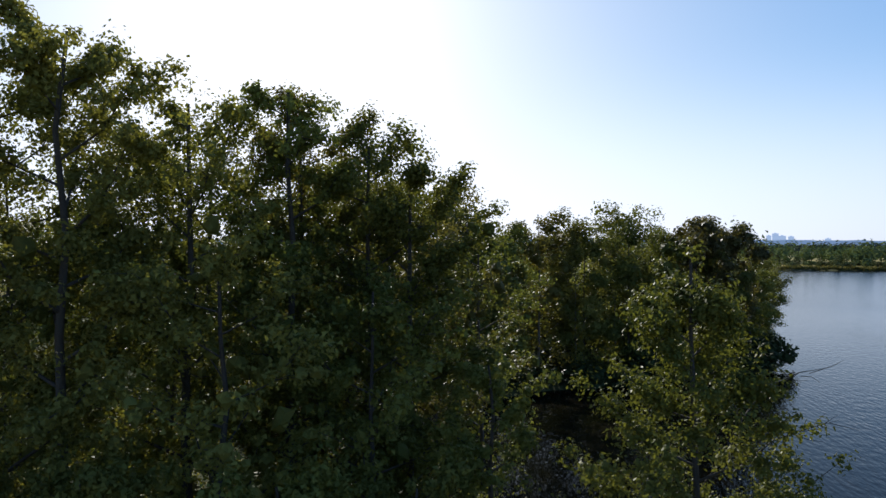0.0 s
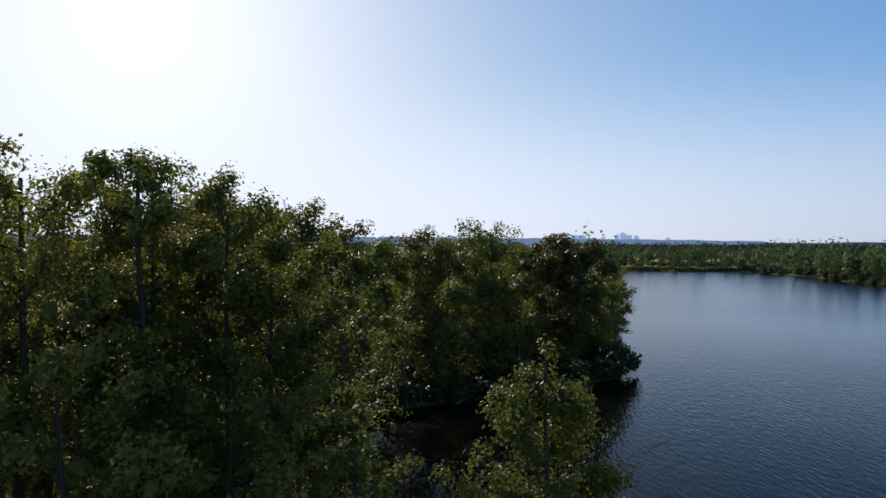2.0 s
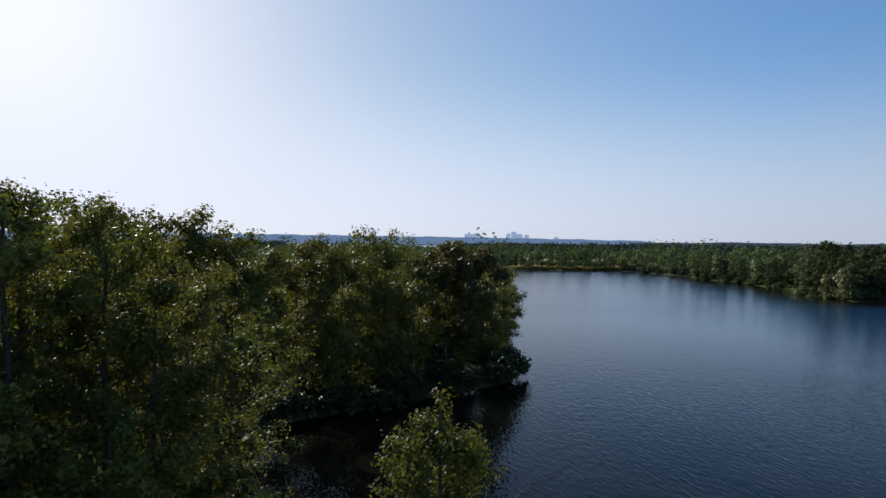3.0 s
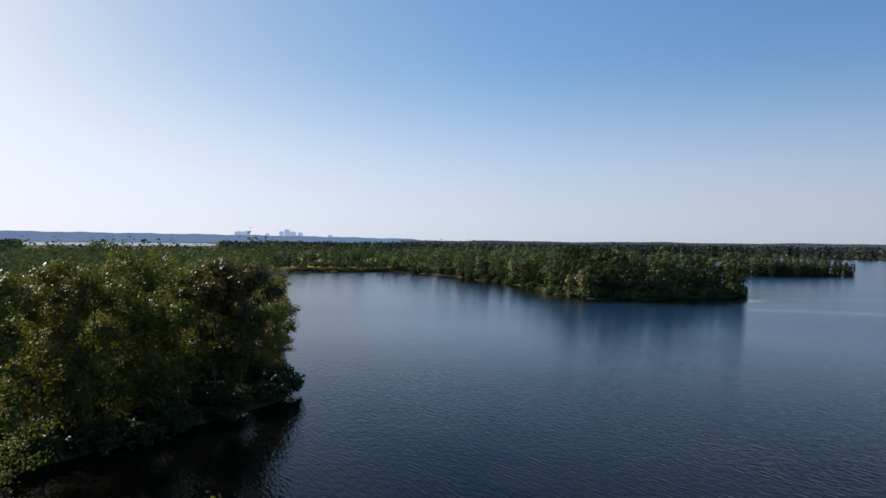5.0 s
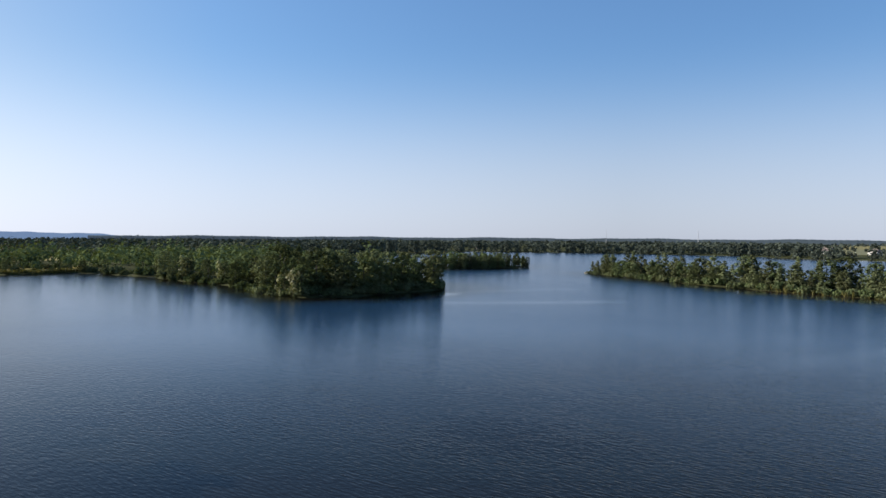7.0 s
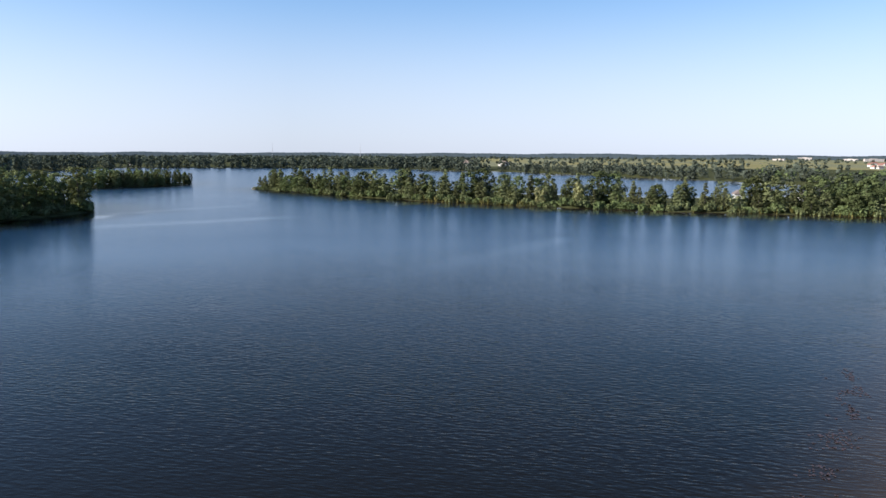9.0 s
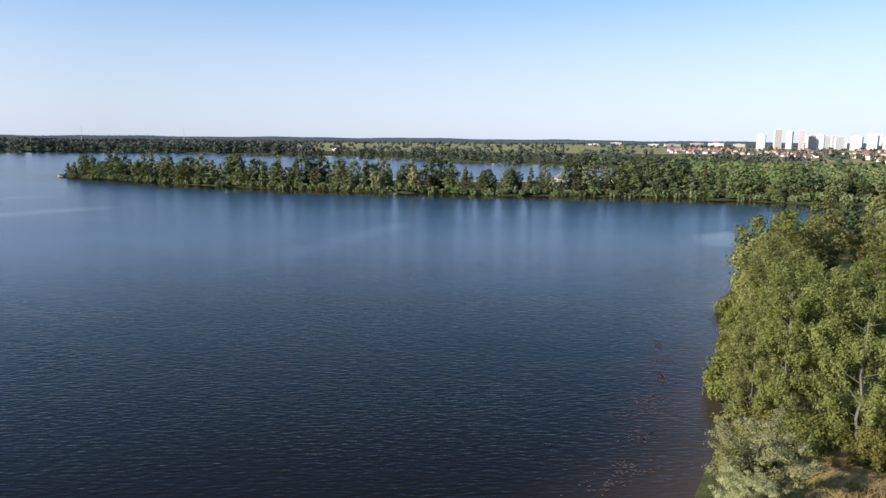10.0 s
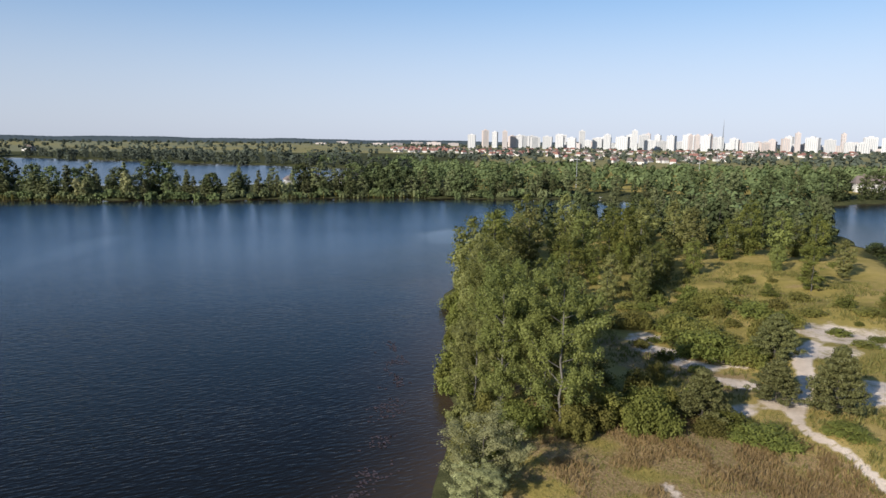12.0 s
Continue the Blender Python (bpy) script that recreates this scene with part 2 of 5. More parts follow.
GROUND, WATER = ground_material(), water_material()

# ---- shores, as stretches of the water's edge ----
NEAR_SHORE = [(37, -26), (22, -10), (13, 4), (10, 16), (9, 24), (5, 31), (-6, 36), (-14, 47), (-12, 58), (0, 66), (12, 71), (24, 75), (33, 78), (38.5, 81),
              (40.5, 86), (38.5, 95), (48, 107), (60, 132), (80, 174), (112, 240), (155, 320)]
FAR_SHORE = [(192, 398), (222, 388), (262, 378), (254, 309), (238, 267), (232, 233), (207, 181), (198, 162), (213, 148), (261, 138), (285, 150),
             (284, 168), (276, 195), (300, 240), (350, 300), (440, 360), (560, 430), (700, 470), (870, 480), (1000, 480), (1040, 305), (1010, 83)]
BACK_SHORE = [(900, -60), (840, -106), (690, -190), (610, -235), (540, -272), (500, -275), (430, -235), (365, -190), (348, -140), (352, -100),
              (372, -50), (400, 0), (440, 60), (465, 105), (437, 123)]
STRIP_SHORE = [(388, 76), (333, 13), (303, -38), (279, -83), (269, -127), (251, -165), (228, -190), (215, -228), (190, -240), (165, -270),
               (137, -300), (133, -340), (90, -420), (-20, -420), (-30, -250), (20, -175), (58, -152)]
POINT_SHORE = [(66, -165), (78, -182), (98, -212), (120, -224), (140, -208), (148, -180), (142, -150), (133, -125), (122, -104), (109, -87),
               (96, -71), (61, -44), (52, -38), (47, -35), (42, -31)]
LAKE = NEAR_SHORE + FAR_SHORE + BACK_SHORE + STRIP_SHORE + POINT_SHORE
ISLET = [(428, 238), (447, 207), (492, 188), (512, 193), (500, 212), (462, 246)]
POND = [(440, -300), (470, -330), (490, -325), (475, -295)]
RIVER = [(240, 1950), (690, 1900), (900, 2350), (1150, 3300), (420, 3500)]


def edge_distance(px, py, ring):
    """Distance to a closed outline, positive inside."""
    best = np.full(px.shape, 1e9)
    inside = np.zeros(px.shape, bool)
    for (ax, ay), (bx, by) in zip(ring, ring[1:] + ring[:1]):
        dx, dy = bx - ax, by - ay
        k = np.clip(((px - ax) * dx + (py - ay) * dy) / (dx * dx + dy * dy), 0, 1)
        best = np.minimum(best, np.hypot(px - ax - k * dx, py - ay - k * dy))
        crosses = (ay > py) != (by > py)
        inside ^= crosses & (px < ax + (py - ay) * dx / (dy if dy else 1e-9))
    return np.where(inside, best, -best)


def wobble(px, py, size, seed):
    """Smooth waves of a given size, for uneven ground and edges."""
    r = np.random.RandomState(seed)
    out = np.zeros(np.shape(px))
    for k in range(7):
        a, s, p = r.uniform(0, 6.28), r.uniform(0.6, 2.2), r.uniform(0, 6.28)
        out += np.sin((px * math.cos(a) + py * math.sin(a)) * 6.28 / size * s + p) / 7 ** 0.5
    return out


def land(px, py):
    """Metres from the water's edge, positive on land."""
    px, py = np.asarray(px, float), np.asarray(py, float)
    wet = edge_distance(px, py, LAKE)
    wet = np.minimum(wet, -edge_distance(px, py, ISLET))
    wet = np.maximum(wet, edge_distance(px, py, POND))
    wet = np.maximum(wet, edge_distance(px, py, RIVER))
    near = np.clip(np.hypot(px, py) / 60, 0.3, 2.5)
    return -wet + near * 0.9 * wobble(px, py, 22, 3)


def ground_z(px, py):
    d = land(px, py)
    up = 0.25 + 1.5 * np.clip(d / 9, 0, 1) ** 0.8 + 0.35 * np.clip(d / 20, 0, 1) * wobble(px, py, 26, 5)
    return np.where(d > 0, np.maximum(up * np.clip(d / 0.6, 0, 1), 0.02), np.maximum(d * 0.22, -2.5))


def gz(x, y):
    return float(ground_z(np.array([x]), np.array([y]))[0])


def mesh_np(name, verts, faces, mat, smooth=False):
    """A mesh from arrays: rows of three or four corners."""
    me = bpy.data.meshes.new(name)
    verts, faces = np.asarray(verts, np.float32), np.asarray(faces, np.int32)
    n, k = faces.shape
    me.vertices.add(len(verts))
    me.vertices.foreach_set("co", verts.ravel())
    me.loops.add(n * k)
    me.loops.foreach_set("vertex_index", faces.ravel())
    me.polygons.add(n)
    me.polygons.foreach_set("loop_start", np.arange(0, n * k, k, dtype=np.int32))
    me.update(calc_edges=True)
    me.polygons.foreach_set("use_smooth", np.full(n, smooth))
    me.materials.append(mat)
    return me


def part(name, me, parent, label=""):
    ob = new(name, me)
    ob.parent = parent
    return tagged(ob, label)


def thing(name, label, category, group=""):
    return tagged(new(name), label, category, group)


# ---- ground and water ----
def polar(radii, angles):
    rr, aa = np.meshgrid(radii, angles, indexing="ij")
    return -np.sin(aa) * rr, np.cos(aa) * rr


def polar_faces(nr, na):
    i, j = np.meshgrid(np.arange(nr - 1), np.arange(na), indexing="ij")
    k = (j + 1) % na
    return np.stack([i * na + j, i * na + k, (i + 1) * na + k, (i + 1) * na + j], -1).reshape(-1, 4)[:, ::-1]


PATHWAY = [(12, -47.5), (17, -50.6), (20, -52.6), (22.2, -54.1), (24.2, -54.7), (26, -55.2), (27.5, -56.5), (28.8, -58.6), (30.3, -62.8), (31.9, -67.1), (34.5, -70.9), (37.4, -77.1), (39.1, -82.5)]
SANDS = [(38.2, -90, 6.6, 5.6, 0.3), (30.0, -94, 7.5, 3.6, 0.2), (26.2, -70.5, 3.2, 5.6, -0.25), (36.4, -78.5, 2.6, 5.0, -0.35), (51.6, -66.8, 2.0, 2.6, 0.3), (47.0, -64.0, 2.9, 2.2, 0.5), (42.0, -63.2, 2.8, 2.2, 0.4),
         (40.0, -67.4, 2.4, 2.0, 0.2), (36.0, -62.0, 3.0, 1.6, 0.5), (31.6, -55.4, 1.2, 2.2, 0.1), (30.2, -59.4, 2.0, 2.0, 0.0), (25.8, -38.1, 1.8, 0.5, -0.4)]


def sand_mask(px, py):
    best = np.full(px.shape, 1e9)
    for (ax, ay), (bx, by) in zip(PATHWAY, PATHWAY[1:]):
        dx, dy = bx - ax, by - ay
        k = np.clip(((px - ax) * dx + (py - ay) * dy) / (dx * dx + dy * dy), 0, 1)
        best = np.minimum(best, np.hypot(px - ax - k * dx, py - ay - k * dy))
    m = np.clip(1.25 - best / np.clip(0.66 + 0.12 * wobble(px, py, 9, 16) + np.clip((-56 - py) / 5, 0, 0.6), 0.52, 1.6), 0, 1)
    for cx, cy, ra, rb, turn in SANDS:
        u = (px - cx) * math.cos(turn) + (py - cy) * math.sin(turn)
        v = -(px - cx) * math.sin(turn) + (py - cy) * math.cos(turn)
        m = np.maximum(m, np.clip(1.5 - np.hypot(u / ra, v / rb), 0, 0.66))
    return m


angles = np.radians(np.concatenate([np.arange(-170, -118, 0.5), np.arange(-118, 40, 1.0), np.arange(40, 190, 3.0)]))
radii = np.concatenate([[0.3, 4, 8, 12], np.geomspace(15, 38, 24), np.geomspace(38.7, 130, 82), np.geomspace(133, 600, 46), np.geomspace(612, 1250, 30), np.geomspace(1300, 4900, 22)])
gx, gy = polar(radii, angles)
gzv = ground_z(gx, gy)
ground_mesh = mesh_np("ground", np.stack([gx, gy, gzv], -1).reshape(-1, 3), polar_faces(len(radii), len(angles)), GROUND, True)
shore_d = land(gx, gy)
dry = np.clip(1.5 - np.hypot((gx - 28) / 18, (gy + 42) / 10.5), 0, 1) - 0.45 * np.clip(1.6 - np.hypot((gx - 30) / 6, (gy + 39) / 2.6), 0, 1) + 0.25 * np.clip(1.4 - np.hypot((gx - 52) / 27, (gy + 108) / 24), 0, 1) + 0.9 * np.clip(1.4 - np.hypot((gx - 44) / 11, (gy + 61) / 5), 0, 1)
wood = np.clip((np.where(np.hypot(gx, gy) > 190, 26, 7) - shore_d) / 5, 0, 0.9) * (np.hypot(gx - 26, gy + 44) > 12)
fields = np.clip(0.5 + 1.2 * wobble(gx, gy, 700, 15), 0, 1) * (np.hypot(gx, gy) > 1150) * (np.degrees(np.arctan2(-gx, gy)) < -92)
dry = np.maximum(dry + np.where(dry > 0.05, 0.22 * wobble(gx, gy, 9, 17) - 0.06, 0), 0)
wood = np.maximum(wood, np.where((gy > 5) & (np.hypot(gx, gy) < 160), 0.8, 0))
az_g = np.degrees(np.arctan2(-gx, gy))
far_wood = (np.hypot(gx, gy) > 300) & ((az_g > -92) | (np.hypot(gx, gy) < 1150) & (az_g > -128)) & (az_g < 40) & ~((np.hypot((gx - 236) / 60, (gy - 425) / 28) < 1)) & ~(np.hypot((gx - 330) / 115, (gy - 800) / 260) < 1)
wood = np.maximum(wood, np.where(far_wood, 0.85, 0))
shore_sand = np.clip(1.0 - np.abs(shore_d - 0.6) / 2.2, 0, 0.42) * (np.hypot(gx, gy) > 130) * (np.hypot(gx, gy) < 480) * ((gy > 155) & (gx < 262))
beach = 0.7 * np.clip(1.3 - np.hypot((gx - 300) / 16, (gy + 185) / 8), 0, 1)
for key, values in (("field", np.clip((np.hypot(gx, gy) - 500) / 200, 0, 1) * (0.6 + 0.4 * fields)), ("dry", dry), ("wood", wood), ("sand", np.maximum(np.maximum(sand_mask(gx, gy), shore_sand), beach))):
    a = ground_mesh.attributes.new(key, "FLOAT", "POINT")
    a.data.foreach_set("value", np.ascontiguousarray(values, np.float32).ravel())
ground = tagged(new("ground", ground_mesh), "low grassy flood plain with sandy patches, dry grass and a trodden path", "ground", kind="structure")

wr = np.concatenate([[2, 8, 14], np.geomspace(20, 500, 140), np.geomspace(530, 4800, 16)])
wa = np.radians(np.concatenate([np.arange(-170, 40, 1.0), np.arange(40, 190, 5.0)]))
wx, wy = polar(wr, wa)
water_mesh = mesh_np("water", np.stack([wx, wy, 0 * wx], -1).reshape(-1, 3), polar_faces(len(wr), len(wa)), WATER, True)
wd = -land(wx, wy)
a = water_mesh.attributes.new("shallow", "FLOAT", "POINT")
a.data.foreach_set("value", np.ascontiguousarray(np.clip(1 - wd / 13, 0, 1) ** 2.0 * (wy < 20) * 1.0, np.float32).ravel())
# painted sky blue grows with distance from shore and from the camera
a = water_mesh.attributes.new("painted_sky", "FLOAT", "POINT")
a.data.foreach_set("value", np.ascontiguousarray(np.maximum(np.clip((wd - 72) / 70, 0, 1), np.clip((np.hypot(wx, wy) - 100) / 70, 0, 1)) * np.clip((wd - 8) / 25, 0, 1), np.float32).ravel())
SLICKS = [([(119, 14), (135, 3), (157, -12), (185, -31)], 4, 0.80), ([(253, 126), (275, 110), (295, 92)], 4, 0.86), ([(211, 106), (226, 83), (243, 61)], 5, 0.75),
          ([(139, -99), (149, -104), (152, -113)], 4.5, 0.35)]
# no gust known here: chop added to darken the water in view
EXTRA_CHOP = [([(120, 30), (85, 14), (55, 4)], 24, 1.25)]
chop = np.ones(wx.shape)
for line, wide, value in SLICKS + EXTRA_CHOP:
    best = np.full(wx.shape, 1e9)
    for (ax, ay), (bx, by) in zip(line, line[1:]):
        dx, dy = bx - ax, by - ay
        k = np.clip(((wx - ax) * dx + (wy - ay) * dy) / (dx * dx + dy * dy), 0, 1)
        best = np.minimum(best, np.hypot(wx - ax - k * dx, wy - ay - k * dy))
    chop += (value - 1) * np.clip(1.5 - best / wide, 0, 1)
# sheltered water under the trees of the far shores
spit_side = (wx > 168) & (wy < 135)
lee = np.clip((np.where(spit_side, 26, 12) + 5 * wobble(wx, wy, 40, 19) - wd) / 12, 0, 1) * ((wx > 160) & (wx < 246) & (wy < 300) | spit_side & (wy < 60))
# roughness by distance and bearing from the camera, fitted to its view
away = np.clip((np.hypot(wx, wy) - 80) / 110, 0, 1)
bearing_rough = np.clip((-np.degrees(np.arctan2(-wx, wy)) - 58) / 22, 0, 1)
chop *= 1 - 0.65 * lee
a = water_mesh.attributes.new("view_rough", "FLOAT", "POINT")
a.data.foreach_set("value", np.ascontiguousarray(np.maximum(away, np.clip((wd - 38) / 60, 0, 1) * 0.12) * np.clip(chop, 0.3, 1) * (1 - 0.85 * lee) * (0.7 + 0.3 * bearing_rough), np.float32).ravel())
a = water_mesh.attributes.new("chop", "FLOAT", "POINT")
a.data.foreach_set("value", np.ascontiguousarray(chop * (1 - 0.6 * away), np.float32).ravel())
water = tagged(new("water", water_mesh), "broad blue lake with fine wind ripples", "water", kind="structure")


# ---- plants ----
def leaves(centres, normals, size, rng, long=1.5, corners=3):
    """One leaf or spray at each centre: three-cornered, or four-cornered and folded."""
    n = len(centres)
    t = rng.normal(size=(n, 3))
    u = np.cross(normals, t)
    u /= np.linalg.norm(u, axis=1, keepdims=True) + 1e-9
    v = np.cross(normals, u)
    s = (size * rng.uniform(0.6, 1.35, n))[:, None]
    droop = normals * s * rng.uniform(-0.25, 0.35, n)[:, None]
    p = [centres - u * s * long / 2 - droop, centres + u * s * long * 0.1 - v * s * 0.5, centres + u * s * long / 2 - droop, centres + v * s * 0.5]
    if corners == 3:
        p = [p[0], p[1] + u * s * long * 0.25, p[3] + u * s * long * 0.25]
    return np.stack(p, 1).reshape(-1, 3), np.arange(corners * n).reshape(n, corners)


def tubes(lines, sides=6):
    """Tapered round limbs along lines of (point, radius)."""
    vs, fs, base = [], [], 0
    ring = np.arange(sides) * 2 * math.pi / sides
    for line in lines:
        pts = np.array([p for p, _ in line], float)
        rad = np.array([r for _, r in line], float)
        along = np.gradient(pts, axis=0)
        along /= np.linalg.norm(along, axis=1, keepdims=True) + 1e-9
        ref = np.where(np.abs(along[:, 2:3]) > 0.9, [[1.0, 0, 0]], [[0, 0, 1.0]])
        a = np.cross(along, ref)
        a /= np.linalg.norm(a, axis=1, keepdims=True) + 1e-9
        b = np.cross(along, a)
        v = pts[:, None] + rad[:, None, None] * (np.cos(ring)[None, :, None] * a[:, None] + np.sin(ring)[None, :, None] * b[:, None])
        vs.append(v.reshape(-1, 3))
        i, j = np.meshgrid(np.arange(len(pts) - 1), np.arange(sides), indexing="ij")
        k = (j + 1) % sides
        fs.append(np.stack([i * sides + j, i * sides + k, (i + 1) * sides + k, (i + 1) * sides + j], -1).reshape(-1, 4) + base)
        base += len(pts) * sides
    return np.concatenate(vs), np.concatenate(fs)


GOLD = (1 + 5 ** 0.5) / 2
LUMP_V = np.array([(-1, GOLD, 0), (1, GOLD, 0), (-1, -GOLD, 0), (1, -GOLD, 0), (0, -1, GOLD), (0, 1, GOLD), (0, -1, -GOLD), (0, 1, -GOLD),
                   (GOLD, 0, -1), (GOLD, 0, 1), (-GOLD, 0, -1), (-GOLD, 0, 1)]) / (1 + GOLD ** 2) ** 0.5
LUMP_F = np.array([(i, j, k) for i in range(12) for j in range(i + 1, 12) for k in range(j + 1, 12)
                   if max(np.linalg.norm(LUMP_V[i] - LUMP_V[j]), np.linalg.norm(LUMP_V[j] - LUMP_V[k]), np.linalg.norm(LUMP_V[i] - LUMP_V[k])) < 1.2])
FLIP = [np.dot(np.cross(LUMP_V[b] - LUMP_V[a], LUMP_V[c] - LUMP_V[a]), LUMP_V[a]) < 0 for a, b, c in LUMP_F]
LUMP_F[FLIP] = LUMP_F[FLIP][:, ::-1]


def lumps(centres, sizes, rng):
    """Hidden solid lumps added inside the foliage to block light: rough and many-sided."""
    n = len(centres)
    v = LUMP_V[None] * rng.uniform(0.5, 1.25, (n, 12, 1)) * np.asarray(sizes).reshape(n, -1)[:, None, :]
    return (v + np.asarray(centres)[:, None]).reshape(-1, 3), (LUMP_F[None] + 12 * np.arange(n)[:, None, None]).reshape(-1, 3)


def crown_cloud(lobes, count, size, rng, up=0.35, hollow=3.0, corners=3, core=0.0, ruffle=0.42, tall=0.85):
    """Leaves in the outer part of many lobes, each (centre, radius), over hidden lumps that block light."""
    c = np.array([l[0] for l in lobes])
    r = np.array([l[1] for l in lobes])
    pick = rng.choice(len(lobes), count, p=r ** 2 / (r ** 2).sum())
    d = rng.normal(size=(count, 3))
    d /= np.linalg.norm(d, axis=1, keepdims=True)
    far = rng.uniform(0, 1, count) ** (1 / hollow)
    far *= 1 + 0.25 * np.sin(d[:, 0] * 5 + pick) * np.sin(d[:, 1] * 6 + pick * 2) + rng.normal(size=count) * 0.07
    p = c[pick] + d * (r[pick] * far)[:, None] * [1, 1, tall]
    nrm = d * 1.0 + rng.normal(size=(count, 3)) * ruffle + [0, 0, up]
    nrm /= np.linalg.norm(nrm, axis=1, keepdims=True) + 1e-9
    v, f = leaves(p, nrm, size, rng, corners=corners)
    if not core:
        return v, f
    if corners == 4:
        f = np.concatenate([f[:, :3], f[:, [0, 2, 3]]])
    c, r = c[c[:, 2] < 0.8 * c[:, 2].max()], r[c[:, 2] < 0.8 * c[:, 2].max()]
    v2, f2 = lumps(c[::3], r[::3] * core, rng)
    return np.concatenate([v, v2]), np.concatenate([f, f2 + len(v)])


def broadleaf(name, label, category, height, radius, low, count, size, leaf, bark, seed, limbs=11, lean=0.0, lobe=0.30, top=0.92, group="", peak=0.55, sides=6, twigs=3, skirt=0, corners=3, span=0.3, fine=False, hollow=3.0, core=0.0, ruffle=0.42, apron=0.5, tall=0.85, taper=2.4, slim=0.3, tips=0.28):
    """A tree: a tapered trunk that forks into limbs and twigs, with leaves in clusters round their ends."""
    rng = np.random.RandomState(seed)
    tree = thing(name, label, category, group)
    r0 = height * 0.0072 + 0.03
    wig = rng.normal(size=(9, 2)) * 0.004 * height
    wig[0] = 0
    hs = np.linspace(-0.02, top, 9) * height
    trunk = [((wig[i, 0] + lean * h, wig[i, 1], h), r0 * (1 - 0.9 * (h / height)) + 0.015) for i, h in enumerate(hs)]
    lines, lobes = [trunk], []
    for i in range(limbs):
        k = (i + 0.5) / limbs
        h = (low + (0.90 - low) * k) * height
        at = np.array([np.interp(h, hs, [p[0][n] for p in trunk]) for n in range(3)])
        az = i * 2.4 + rng.uniform(-0.5, 0.5)
        prof = 1 - abs((k - peak) / (1.12 - peak if k > peak else peak + 0.55)) ** taper
        reach = radius * max(slim, prof) * rng.uniform(0.75, 1.15)
        rise = reach * rng.uniform(0.35, 0.95)
        out = np.array([math.cos(az), math.sin(az), 0])
        ends = [at, at + out * reach * 0.45 + [0, 0, rise * 0.35], at + out * reach * 0.8 + [0, 0, rise]]
        rr = r0 * 0.42 * (1 - 0.6 * k)
        lines.append([(ends[0], rr), (ends[1], rr * 0.65), (ends[2], rr * 0.22)])
        lobes += [(ends[2], radius * lobe * rng.uniform(0.75, 1.2)), (ends[1] + [0, 0, 0.15], radius * lobe * 0.8)]
        for s in range(twigs):
            q = 0.35 + 0.65 * (s + rng.uniform(0.1, 0.9)) / twigs
            b = ends[0] * (1 - 2 * q) + ends[1] * 2 * q if q < 0.5 else ends[1] * (2 - 2 * q) + ends[2] * (2 * q - 1)
            a2 = az + rng.choice([-1, 1]) * rng.uniform(0.3, 1.3)
            e = b + np.array([math.cos(a2), math.sin(a2), rng.uniform(-0.2, 1.0)]) * reach * rng.uniform(0.28, 0.55)
            lines.append([(b, rr * 0.4), ((b + e) / 2 + rng.normal(size=3) * 0.06, rr * 0.25), (e, rr * 0.08)])
            lobes.append((e, radius * lobe * rng.uniform(0.55, 1.0)))
            if fine:
                lobes += [((b + e) / 2, radius * lobe * rng.uniform(0.6, 0.9)), (b + [0, 0, 0.1], radius * lobe * 0.7)]
    tip = np.array(trunk[-1][0])
    for s in range(7):
        lobes.append((tip + rng.normal(size=3) * radius * [tips, tips, 0.1] - [0, 0, radius * 0.09 * s], radius * lobe * rng.uniform(0.6, 0.95)))
    for s in range(skirt):
        a3, k = s * 2.4, (s + 0.5) / skirt
        lobes.append((np.array([math.cos(a3) * radius * apron * (0.6 + 0.4 * (s % 2)), math.sin(a3) * radius * apron * (0.6 + 0.4 * (s % 2)), height * (0.06 + span * k)]), radius * lobe * rng.uniform(0.9, 1.3)))
    part("trunk", mesh_np("trunk", *tubes(lines, sides), bark, True), tree)
    part("crown", mesh_np("crown", *crown_cloud(lobes, count, size, rng, hollow=hollow, corners=corners, core=core, ruffle=ruffle, tall=tall), leaf, not core), tree)
    return tree


